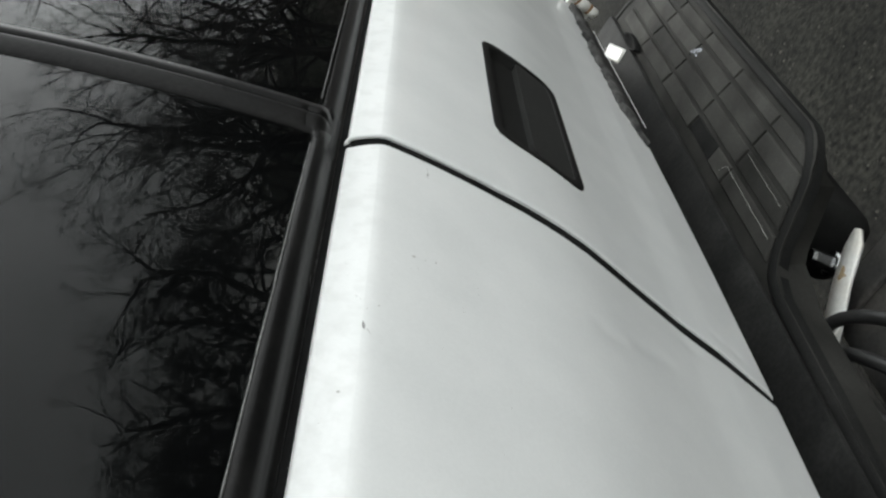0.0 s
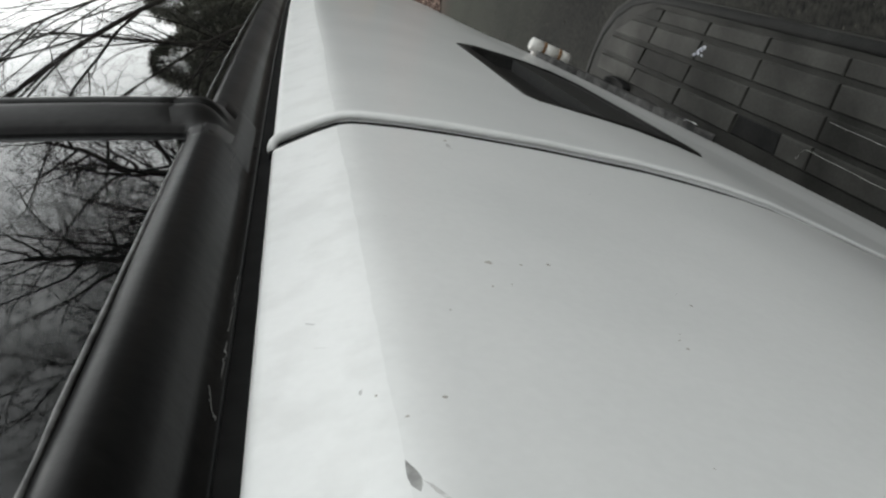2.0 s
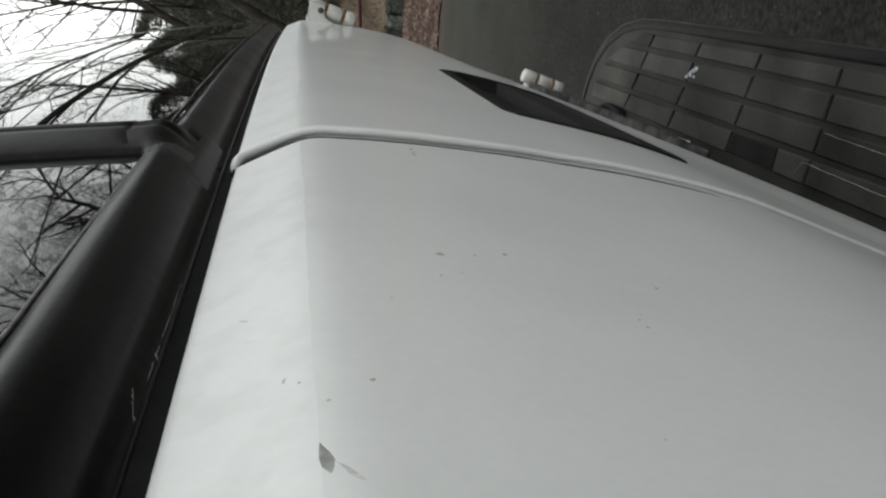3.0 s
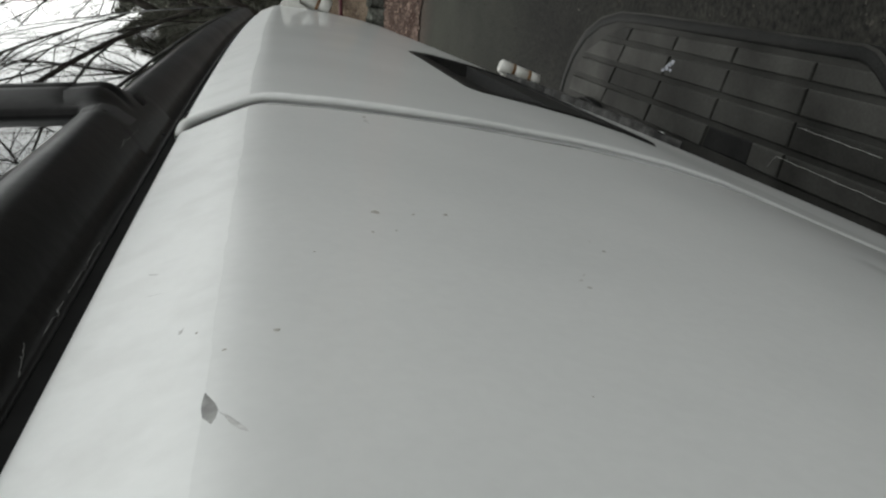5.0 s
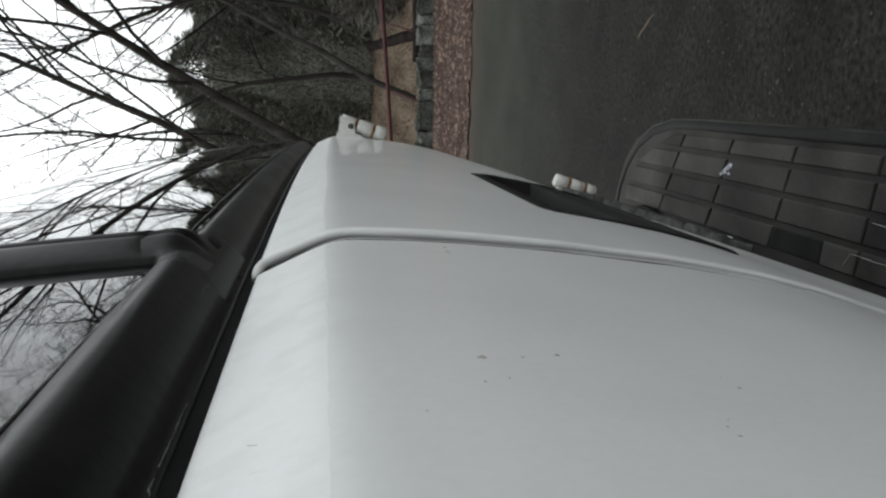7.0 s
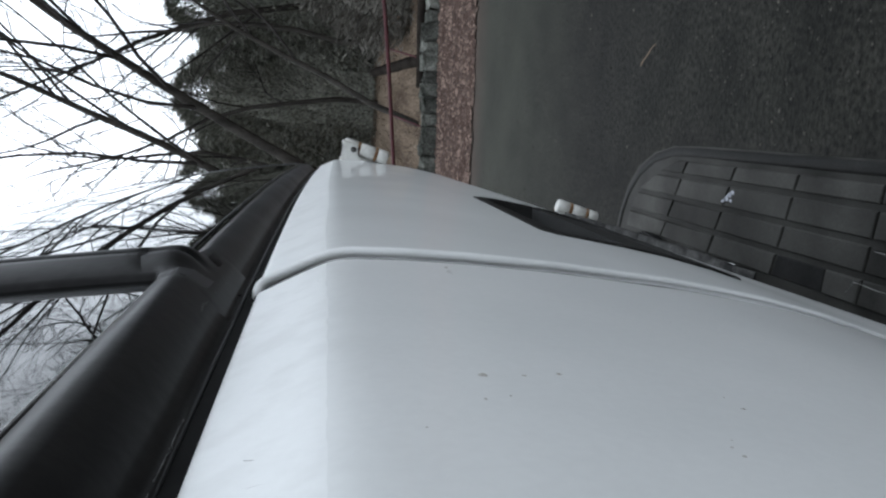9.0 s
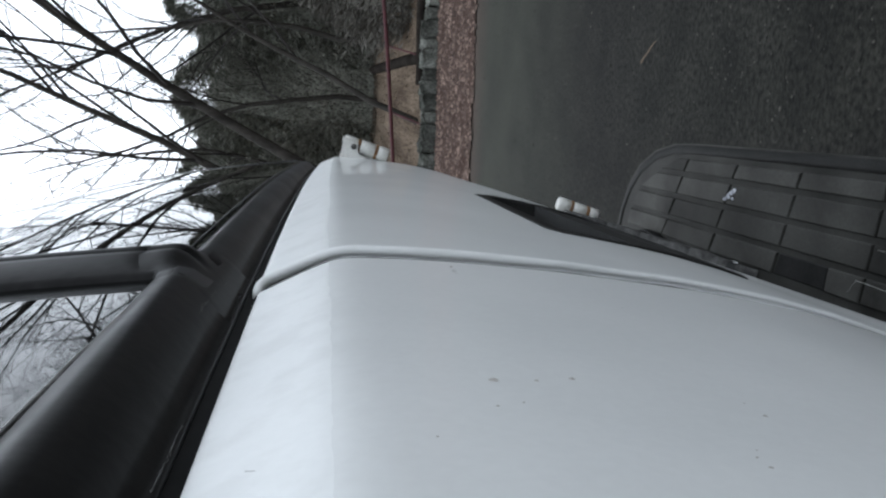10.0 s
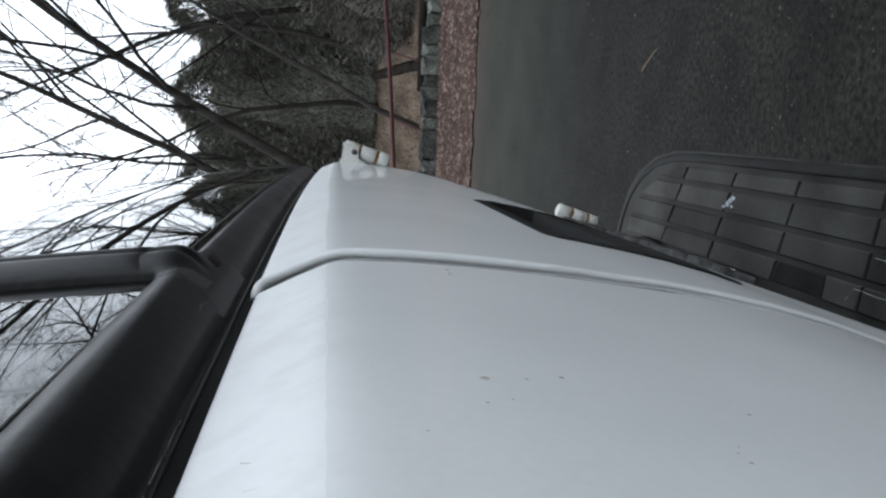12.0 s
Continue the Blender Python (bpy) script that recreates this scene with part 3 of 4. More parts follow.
def pane_mesh(side):
    xs, ds = np.linspace(0.008, 0.674, 24), np.linspace(0.014, 0.518, 40)
    verts, faces = [], []
    for out in (0.0010, -0.0030):
        verts += [pane(side * x - 0.001, d, out) for d in ds for x in xs]
    n, m = len(xs), len(ds)
    for j in range(m - 1):
        for i in range(n - 1):
            q = (j * n + i, j * n + i + 1, (j + 1) * n + i + 1, (j + 1) * n + i)
            faces.append(q if side > 0 else q[::-1])
            faces.append(tuple(n * m + k for k in (q[::-1] if side > 0 else q)))
    rim = [i for i in range(n)] + [j * n + n - 1 for j in range(1, m)] + [(m - 1) * n + i for i in range(n - 2, -1, -1)] + [j * n for j in range(m - 2, 0, -1)]
    for a, b in zip(rim, rim[1:] + rim[:1]):
        q = (b, a, n * m + a, n * m + b)
        faces.append(q if side > 0 else q[::-1])
    return mesh_from("window_pane", verts, faces, GLASS)


def frame_mesh(side):
    """The painted upper part of a rear door, round its window."""
    outer = [(0.004, 0.004), (0.722, 0.004), (0.722, 0.62), (0.004, 0.62)]
    inner = [(0.006, 0.009), (0.676, 0.009), (0.676, 0.53), (0.006, 0.53)]
    verts, faces = [], []
    for k in (1, 2):
        a, b = (outer[k], outer[(k + 1) % 4]), (inner[k], inner[(k + 1) % 4])
        s = len(verts)
        for i in range(13):
            t = i / 12
            verts.append(pane(side * (a[0][0] + (a[1][0] - a[0][0]) * t) - 0.001, a[0][1] + (a[1][1] - a[0][1]) * t, -0.006))
            verts.append(pane(side * (b[0][0] + (b[1][0] - b[0][0]) * t) - 0.001, b[0][1] + (b[1][1] - b[0][1]) * t, -0.006))
        for i in range(12):
            q = (s + 2 * i, s + 2 * i + 2, s + 2 * i + 3, s + 2 * i + 1)
            faces.append(q if side > 0 else q[::-1])
    me = mesh_from("door_frame", verts, faces, PAINT)
    return me


van = tagged(new("van"), "white panel van with twin rear doors and black step bumper", "van")


def build_doors():
    for side in (1, -1):
        door = part("rear_door", rear_door_mesh(side), PAINT, van, "white painted rear door, dented and specked with dirt")
        part("door_frame", frame_mesh(side), PAINT, door)
        part("window_seal", seal_mesh(side), RUBBER, door, "dull black rubber window seal")
        part("seal_lip", lip_mesh(side), LIP, door, "thin pale grey seal lip")
        glass = part("window_pane", pane_mesh(side), GLASS, door, "dark tinted rear window glass")
        shade(glass, 30)
        glass.visible_shadow = False
        if side > 0:
            part("hem", hem_mesh(), PAINT, door, "rolled white hem along the door's closing edge")
            part("handle_cup", handle_cup_mesh(), HANDLE, door, "black plastic recessed handle cup")
            shade(part("handle_paddle", handle_paddle_mesh(), PADDLE, door, "black plastic handle paddle"))
            part("torn_trim", torn_trim_mesh(), TRIM, door, "torn black trim strip along the door's lower edge")
            part("bare_edge", bare_edge_mesh(), PAINT, door, "thin white folded edge under the torn strip")
        else:
            part("paint_chip", blob_on_skin("paint_chip", [(-0.1344, -0.0149), (-0.1358, -0.0148), (-0.1372, -0.0148), (-0.1386, -0.0150), (-0.1398, -0.0157), (-0.1390, -0.0160), (-0.1378, -0.0161), (-0.1366, -0.0158), (-0.1354, -0.0153)], CHIPDARK), CHIPDARK, door, "dark chip in the paint")
            part("paint_scuff", blob_on_skin("paint_scuff", [(-0.1378, -0.0159), (-0.1388, -0.0163), (-0.1400, -0.0169), (-0.1410, -0.0176), (-0.1415, -0.0182), (-0.1410, -0.0181), (-0.1400, -0.0175), (-0.1387, -0.0167)], SCUFF), SCUFF, door, "grey scuff beside the chip")
            for xa, da, xb, db, w in ((-0.1010, -0.0068, -0.1030, -0.0085, 0.0004), (-0.1085, -0.0072, -0.1095, -0.0100, 0.0004), (-0.0195, -0.0384, -0.0140, -0.0382, 0.0011), (-0.1205, -0.0125, -0.1225, -0.0120, 0.0005)):
                out = [(xa, da), ((xa * 2 + xb) / 3, (da * 2 + db) / 3 + w), ((xa + 2 * xb) / 3, (da + 2 * db) / 3 + w * 0.7), (xb, db), ((xa + 2 * xb) / 3, (da + 2 * db) / 3 - w * 0.3), ((xa * 2 + xb) / 3, (da * 2 + db) / 3 + w * 0.1)]
                part("scratch", blob_on_skin("scratch", out, SCUFF), SCUFF, door, "faint grey scratch in the paint")
            part("dirt_specks", specks_mesh(), SPECK, door, "scattered dark dirt specks")["kind"] = "stuff"
            for pts in (((-0.033, 0.0062), (-0.027, 0.0064), (-0.0215, 0.0061)), ((-0.019, 0.0062), (-0.013, 0.0060)), ((-0.006, 0.0056), (0.004, 0.0052)),
                        ((-0.077, 0.0022), (-0.086, 0.0021), (-0.095, 0.0022)), ((-0.098, 0.0022), (-0.1075, 0.0022)), ((-0.1095, 0.0034), (-0.1120, 0.0030), (-0.1165, 0.0022))):
                line = []
                for (xa, da), (xb, db) in zip(pts, pts[1:]):
                    for t in np.linspace(0, 1, 9):
                        d = da + (db - da) * t + 0.0004 * noise.noise((xa * 900 + t * 7, 3.0, 1.0))
                        line.append(pane(xa + (xb - xa) * t, d, float(np.interp(d - 0.0106, [q[0] for q in BELT_SEAL], [q[1] for q in BELT_SEAL]))))
                part("rubber_scrape", tube_mesh("rubber_scrape", line, [0.00004 + 0.00017 * abs(noise.noise((i * 0.9, xa * 300, 4.0))) for i in range(len(line))], LIP, 5), LIP, door, "pale scrape in the black rubber")
        strip = [p for x in np.linspace(0.0, 0.72, 50) for p in (skin(side * x, -0.0040, -0.0022), skin(side * x, -0.0014, -0.0026), pane(side * x, 0.0022, -0.0066))]
        faces = [(3 * i + j, 3 * i + j + 1, 3 * i + j + 4, 3 * i + j + 3) for i in range(49) for j in range(2)]
        part("belt_gap", mesh_from("belt_gap", strip, faces if side < 0 else [f[::-1] for f in faces], RUBBER_AND_GAPSHADE), RUBBER_AND_GAPSHADE, door, "black rubber in the gap under the window seal")
    # black strip just below the skin: paints the shade inside the door gap
    verts, faces = [], []
    for i, d in enumerate(np.linspace(-0.275, -0.0005, 60)):
        verts += [skin(x, d, o) for x, o in ((-0.0040, -0.0013), (-0.0012, -0.0014), (0.0014, -0.0014), (0.0040 + spread(d), -0.0012), (0.0040 + spread(d), -0.012), (-0.0040, -0.012))]
        if i:
            faces += [((i - 1) * 6 + k, (i - 1) * 6 + (k + 1) % 6, i * 6 + (k + 1) % 6, i * 6 + k) for k in range(6)]
    part("gap_dark_fill", mesh_from("gap_dark_fill", verts, faces, RUBBER_AND_GAPSHADE), RUBBER_AND_GAPSHADE, van, "near-flush black strip painting the shade of the gap between the doors")
    knots = [0.0010, 0.0023, 0.0037, 0.0057, 0.0083, 0.0109, 0.0131, 0.0145, 0.0149, 0.0153, 0.0160, 0.0168, 0.0178, 0.0190, 0.0205, 0.0225, 0.0250, 0.0280]
    jx, jd = [-0.001 - k for k in knots[::-1]] + [-0.001] + [-0.001 + k for k in knots], [0.0012, 0.0016, 0.0021, 0.0028] + [0.0036 + 0.0007 * k for k in range(38)]
    jv = [pane(x, d, joint_height(x, d)) for x in jx for d in jd]
    m = len(jd)
    jf = [(i * m + j, i * m + j + 1, (i + 1) * m + j + 1, (i + 1) * m + j) for i in range(len(jx) - 1) for j in range(m - 1)]
    part("seal_joint", mesh_from("seal_joint", jv, jf, RUBBER), RUBBER, van, "black rubber joint between the two seals")
    up = [pane(-0.001, d, 0.0018) for d in np.linspace(0.013, 0.60, 40)]
    part("gap_dark_fill", tube_mesh("gap_dark_fill", up, [0.0022] * len(up), RUBBER_AND_GAPSHADE, 8), RUBBER_AND_GAPSHADE, van)


SCUFF = mat("grey_scuff", (0.46, 0.46, 0.45), 0.7, second=(0.66, 0.66, 0.65), scale=260, grain=0.2, grain_scale=2000)


def blob_on_skin(name, outline, material):
    cx = sum(p[0] for p in outline) / len(outline)
    cd = sum(p[1] for p in outline) / len(outline)
    ring = [skin(x, d, 0.00005) for x, d in outline]
    mid = [skin((x + cx) / 2, (d + cd) / 2, 0.00008) for x, d in outline]
    verts = ring + mid + [skin(cx, cd, 0.00009)]
    n = len(outline)
    faces = []
    for i in range(n):
        k = (i + 1) % n
        faces.append((i, k, n + k, n + i))
        faces.append((n + i, n + k, 2 * n))
    return mesh_from(name, verts, faces, material)


def specks_mesh():
    rng = random.Random(5)
    spots = [(-0.0866, -0.0323, 1.5), (-0.0860, -0.0372, 0.8), (-0.0847, -0.0416, 1.1), (-0.094, -0.034, 0.7), (-0.0955, -0.031, 0.9), (-0.089, -0.060, 0.6),
             (-0.104, -0.054, 0.7), (-0.106, -0.053, 0.8), (-0.1083, -0.0531, 1.0), (-0.0931, -0.0604, 1.0), (-0.125, -0.020, 1.0), (-0.104, -0.024, 0.6), (-0.128, -0.016, 0.8), (-0.123, -0.0135, 0.7),
             (-0.012, -0.038, 1.2), (-0.135, -0.044, 0.6), (-0.15, -0.07, 0.7), (-0.2, -0.06, 0.8)]
    spots += [(-rng.uniform(0.02, 0.3), -rng.uniform(0.004, 0.2), rng.uniform(0.2, 0.45)) for _ in range(60)]
    verts, faces = [], []
    for x, d, s in spots:
        r = 0.00036 * s
        base = len(verts)
        n = 7
        for k in range(n):
            t = 2 * math.pi * k / n
            q = r * rng.uniform(0.6, 1.3)
            verts.append(skin(x + q * math.cos(t), d + q * math.sin(t), 0.00004))
        verts.append(skin(x, d, 0.00022 * s))
        faces += [(base + k, base + (k + 1) % n, base + n) for k in range(n)]
    return mesh_from("dirt_specks", verts, faces, SPECK)


TRIM = mat("torn_trim_rubber", (0.010, 0.010, 0.010), 0.75, second=(0.085, 0.083, 0.080), scale=70, grain=0.4, grain_scale=500, bump=0.6, bump_scale=300, spec=0.2)


def torn_trim_mesh():
    xs = np.linspace(0.322, 0.705, 60)
    verts, faces = [], []
    for i, x in enumerate(xs):
        t = i / 59
        h = 0.0215 * min(1.0, (t / 0.20) ** 0.7) * (1 + 0.40 * noise.noise((x * 75, 0.3, 2.0)) + 0.30 * noise.noise((x * 190, 5.3, 2.0))) * (1 - 0.15 * t)
        out = 0.0050 + 0.0010 * min(1.0, t * 3) + 0.0018 * noise.noise((x * 60, 2.3, 5.0))
        lo = -0.272 + 0.0018 * noise.noise((x * 40, 7.0, 1.0))
        hi = lo + max(h, 0.0008)
        verts += [skin(x, lo, 0.0), skin(x, lo, out), skin(x, (lo + hi) / 2, out * 1.12), skin(x, hi, out), skin(x, hi + 0.001, 0.0)]
    for i in range(59):
        for j in range(4):
            faces.append((i * 5 + j, i * 5 + j + 1, (i + 1) * 5 + j + 1, (i + 1) * 5 + j))
    return mesh_from("torn_trim", verts, faces, TRIM)


def bare_edge_mesh():
    """The thin folded edge of white paint left along the torn strip."""
    pts = [skin(x, -0.2762, 0.0060 + 0.0004 * noise.noise((x * 30, 1.0, 4.0))) for x in np.linspace(0.360, 0.640, 60)]
    return tube_mesh("bare_edge", pts, [0.00032] * 60, PAINT, 6)


build_doors()


def hinge(x, y, ztop, inward, bracket):
    """A white painted butt hinge: three knuckles on a leaning pin, rust rings between them, leaves to the door and the pillar."""
    h = new("hinge")
    h.parent = van
    h.location = (x, y, ztop)
    h.rotation_euler = (radians(17), 0, 0)
    tagged(h, "white painted door hinge with rusty pin rings")
    r = 0.0070
    z = 0.0
    for k, length in enumerate((0.0145, 0.0165, 0.0115)):
        prof = [(0.0, r * 0.82), (-0.0012, r), (-length + 0.0012, r), (-length, r * 0.82)]
        v, f = tube([(0, 0, z + p[0]) for p in prof], [p[1] for p in prof], 18)
        shade(part("knuckle", mesh_from("knuckle", v, f, HINGE), HINGE, h), 50)
        z -= length
        if k < 2:
            v, f = tube([(0, 0, z + 0.0007), (0, 0, z - 0.0023)], [r * 1.02] * 2, 18)
            part("rust_ring", mesh_from("rust_ring", v, f, RUST), RUST, h, "rust-brown ring")
            z -= 0.0016
    shade(part("leaf", box(0.006, inward / 2 + 0.004, -0.024, 0.010, inward, 0.034, 0.0015), HINGE, h))
    if bracket:
        bm = bmesh.new()
        prof = [(-0.004, 0.003), (0.004, -0.001), (0.013, 0.000), (0.030, -0.004), (0.034, -0.036), (0.012, -0.034), (0.0085, -0.030), (0.0085, -0.0155), (-0.003, -0.0150)]
        front = [bm.verts.new((-0.009, y1, z1)) for y1, z1 in prof]
        back = [bm.verts.new((0.008, y1, z1)) for y1, z1 in prof]
        bm.faces.new(front)
        bm.faces.new(back[::-1])
        for i in range(len(prof)):
            bm.faces.new((front[i], back[i], back[(i + 1) % len(prof)], front[(i + 1) % len(prof)]))
        bmesh.ops.bevel(bm, geom=bm.edges[:], offset=0.0012, segments=2, affect="EDGES")
        bmesh.ops.recalc_face_normals(bm, faces=bm.faces)
        shade(part("bracket", bm, HINGE, h, "white painted bracket, chipped"))
        v, f = tube([(-0.0088, 0.002, -0.0108), (-0.0106, 0.002, -0.0108)], [0.0030, 0.0026], 10)
        part("bolt", mesh_from("bolt", v, f, DARKMETAL), DARKMETAL, h, "dark bolt head")
    return h


hinge(0.714, -0.0110, 1.0155, 0.030, True)
hinge(0.738, 0.0462, 0.7900, 0.034, False)
for xm, ym, zm in ((-0.716, -0.008, 1.0135), (-0.738, 0.0515, 0.7885)):
    hinge(xm, ym, zm, 0.032, zm > 0.9)


def body_section(y, ztop, half, zlow=0.42):
    """Half-rounded cross-section of the van body at y, as a ring of points."""
    pts = []
    r = 0.14
    for x, z in ((half, zlow), (half, zlow + 0.3), (half, zlow + 0.6), (half - 0.01, ztop - 0.5 if ztop > 1.5 else ztop - 0.2), (half - 0.04, ztop - r)):
        pts.append((x, y, z))
    for k in range(1, 5):
        t = radians(90 * k / 4)
        pts.append((half - 0.04 - r + r * math.cos(t), y, ztop - r + r * math.sin(t)))
    return pts + [(-p[0], p[1], p[2]) for p in pts[::-1]]


def build_body():
    secs = [body_section(0.30, 1.86, 0.945), body_section(0.6, 1.90, 0.955), body_section(2.0, 1.92, 0.96), body_section(3.2, 1.90, 0.955), body_section(3.5, 1.78, 0.95),
            body_section(4.15, 1.18, 0.93, 0.40), body_section(4.75, 1.02, 0.88, 0.40), body_section(4.9, 0.8, 0.80, 0.42)]
    n = len(secs[0])
    verts = [v for s in secs for v in s]
    faces = []
    for j in range(len(secs) - 1):
        for i in range(n):
            k = (i + 1) % n
            faces.append((j * n + i, j * n + k, (j + 1) * n + k, (j + 1) * n + i))
    faces.append(tuple(range((len(secs) - 1) * n, len(secs) * n))[::-1])
    part("body", mesh_from("body", verts, faces, PAINT), PAINT, van, "white painted van body")
    # rear corner pillars
    for side in (1, -1):
        verts, faces = [], []
        rows = [(-0.272, 0), (-0.25, 0), (-0.2, 0), (-0.1, 0), (-0.02, 0), (0.02, 0), (0.2, 0), (0.4, 0), (0.62, 0), (0.80, 0)]
        for d, _ in rows:
            y0 = skin(0, max(d, -0.3)).y if d < 0 else pane(0, d).y
            for x, dy in ((0.727, 0.05), (0.727, 0.036), (0.74, 0.032), (0.78, 0.034), (0.83, 0.042), (0.88, 0.062), (0.92, 0.095), (0.94, 0.14), (0.946, 0.31)):
                verts.append((side * x, y0 + plan_curve(x) + dy, BELT + d))
        for j in range(len(rows) - 1):
            for i in range(8):
                q = (j * 9 + i, j * 9 + i + 1, (j + 1) * 9 + i + 1, (j + 1) * 9 + i)
                faces.append(q if side > 0 else q[::-1])
        part("corner_pillar", mesh_from("corner_pillar", verts, faces, PAINT), PAINT, van)
        shade(part("tail_lamp", box(side * 0.90, 0.125, 0.92, 0.07, 0.06, 0.26, 0.012, turn=pose(0, 0, 0, 0, 0, side * 42)), LAMP, van, "red tail lamp"))
        shade(part("side_window", box(side * 0.958, 2.7, 1.42, 0.01, 0.9, 0.42, 0.004), GLASS, van, "dark side window"))
        shade(part("sill", box(side * 0.90, 2.2, 0.42, 0.08, 2.2, 0.12, 0.02), PLASTIC, van))
    part("roof_edge", box(0, 0.27, 1.75, 1.88, 0.20, 0.20, 0.05, 3), PAINT, van)
    shade(part("windscreen", box(0, 3.86, 1.52, 1.6, 0.02, 0.78, 0.006, turn=pose(0, 0, 0, -46)), GLASS, van, "dark windscreen"))
    part("lower_panel", box(0, 0.18, 0.69, 1.80, 0.06, 0.16, 0.01), DARKMETAL, van, "dark sill panel below the rear doors")
    part("interior_wall", box(0, 1.55, 1.15, 1.82, 0.02, 1.3), LINING, van)
    part("interior_floor", box(0, 0.9, 0.60, 1.82, 1.3, 0.02), LINING, van)
    part("underbody", box(0, 2.3, 0.42, 1.7, 4.2, 0.06, 0.01), DARKMETAL, van)
    for y in (1.05, 3.95):
        for side in (1, -1):
            prof = [(-0.10, 0.20), (-0.10, 0.28), (-0.085, 0.325), (-0.05, 0.338), (0.05, 0.338), (0.085, 0.325), (0.10, 0.28), (0.10, 0.20)]
            v, f = tube([(side * 0.84 + p[0], y, 0.338) for p in prof], [p[1] for p in prof], 40)
            wheel = part("wheel", mesh_from("wheel", v, f, TYRE), TYRE, van, "black tyre on a grey steel rim")
            rp = [(0.098, 0.20), (0.104, 0.195), (0.085, 0.17), (0.075, 0.08), (0.095, 0.06), (0.095, 0.0)]
            v, f = tube([(side * (0.84 + p[0]), y, 0.338) for p in rp], [max(p[1], 0.002) for p in rp], 30)
            part("rim", mesh_from("rim", v, f, RIM), RIM, wheel)


build_body()

# ------------------------------------------------------------ the step bumper
PAD = 0.6472


def notch_edge(y):
    """x of the slanting side of the notch at y."""
    return 0.2991 - 0.508 * (y - 0.0018)


def build_bumper():
    half = [(0.985, 0.14), (0.975, 0.10), (0.962, 0.068), (0.938, 0.036), (0.900, 0.008), (0.850, -0.010), (0.790, -0.0195), (0.72, -0.021), (0.345, -0.021)]
    half += [(0.332, -0.0185), (0.319, -0.0125), (0.308, -0.004)]
    half += [(notch_edge(0.015), 0.015), (notch_edge(0.050), 0.050), (notch_edge(0.068), 0.068), (0.2560, 0.0780), (0.2475, 0.0834), (0.225, 0.0890), (0.15, 0.0905), (0.05, 0.0935)]
    outline = half + [(-x, y) for x, y in half[::-1]]
    bm = bmesh.new()
    top = [bm.verts.new((x, y, PAD - 0.0026)) for x, y in outline]
    face = bm.faces.new(top)
    if face.normal.z < 0:
        bmesh.ops.reverse_faces(bm, faces=[face])
    r = bmesh.ops.extrude_face_region(bm, geom=[face])
    for v in [g for g in r["geom"] if isinstance(g, bmesh.types.BMVert)]:
        v.co.z -= 0.040
        if v.co.y < 0.01:
            v.co.y += 0.022
        if 0.255 < abs(v.co.x) < 0.36 and v.co.y < 0.08:
            v.co.x += math.copysign(0.026, v.co.x)
    bmesh.ops.recalc_face_normals(bm, faces=bm.faces)
    bumper = part("bumper", bm, TREAD, van, "black plastic step bumper with moulded tread blocks")
    shade(bumper, 30)
    # raised rim along the outer edge, round the corner and along the strip
    for side in (1, -1):
        path = [(0.966, 0.10), (0.953, 0.070), (0.930, 0.041), (0.893, 0.0145), (0.846, -0.0035), (0.788, -0.0130), (0.72, -0.0145), (0.50, -0.0145), (0.349, -0.0145), (0.337, -0.0120), (0.326, -0.006), (0.3155, 0.001),
                (notch_edge(0.017) + 0.0065, 0.0185), (notch_edge(0.050) + 0.0065, 0.052), (notch_edge(0.068) + 0.0065, 0.071), (0.2615, 0.082), (0.252, 0.0885), (0.228, 0.0945), (0.15, 0.0960), (0.05, 0.0990), (-0.02, 0.0995)]
        n = len(path)
        verts, faces = [], []
        for i, (x, y) in enumerate(path):
            a, b = path[max(i - 1, 0)], path[min(i + 1, n - 1)]
            tx, ty = b[0] - a[0], b[1] - a[1]
            ln = math.hypot(tx, ty)
            nx, ny = -ty / ln, tx / ln
            for o, h in ((-0.0062, -0.014), (-0.0062, -0.006), (-0.0054, -0.0030), (-0.0030, -0.0012), (0.002, -0.0006), (0.0045, -0.0012), (0.0052, -0.005)):
                verts.append((side * (x - nx * o * 1.0), y - ny * o, PAD + h))
        for i in range(n - 1):
            for j in range(6):
                q = (i * 7 + j, i * 7 + j + 1, (i + 1) * 7 + j + 1, (i + 1) * 7 + j)
                faces.append(q if side < 0 else q[::-1])
        part("rim", mesh_from("rim", verts, faces, PLASTIC), PLASTIC, bumper, "raised black plastic rim")
    # ramp between the blocks and the body
    shade(part("ramp", box(0, 0.122, PAD + 0.0015, 1.96, 0.044, 0.010, 0.003, turn=pose(0, 0, 0, 5)), LEDGE, bumper, "scuffed black plastic ledge"))
    # skirt of the bumper below
    shade(part("skirt", box(0.64, 0.085, 0.545, 0.56, 0.08, 0.09, 0.02, 3), PLASTIC, bumper))
    shade(part("skirt", box(-0.64, 0.085, 0.545, 0.56, 0.08, 0.09, 0.02, 3), PLASTIC, bumper))
    rows = [-0.0068, 0.0124, 0.0379, 0.0633, 0.0882]
    rng = random.Random(11)

    def groove(k, y):
        """x of the k-th cross groove at y; the grooves fan out along the bumper."""
        return 0.3944 + 0.1167 * k + (0.0206 + 0.0138 * k) * (y + 0.0033) / 0.0888

    def corner(y):
        """x of the rounded outer end of the tread field."""
        return float(np.interp(y, (-0.01, 0.0, 0.0124, 0.0258, 0.0379, 0.058, 0.080, 0.10), (0.745, 0.785, 0.828, 0.864, 0.890, 0.916, 0.926, 0.928)))

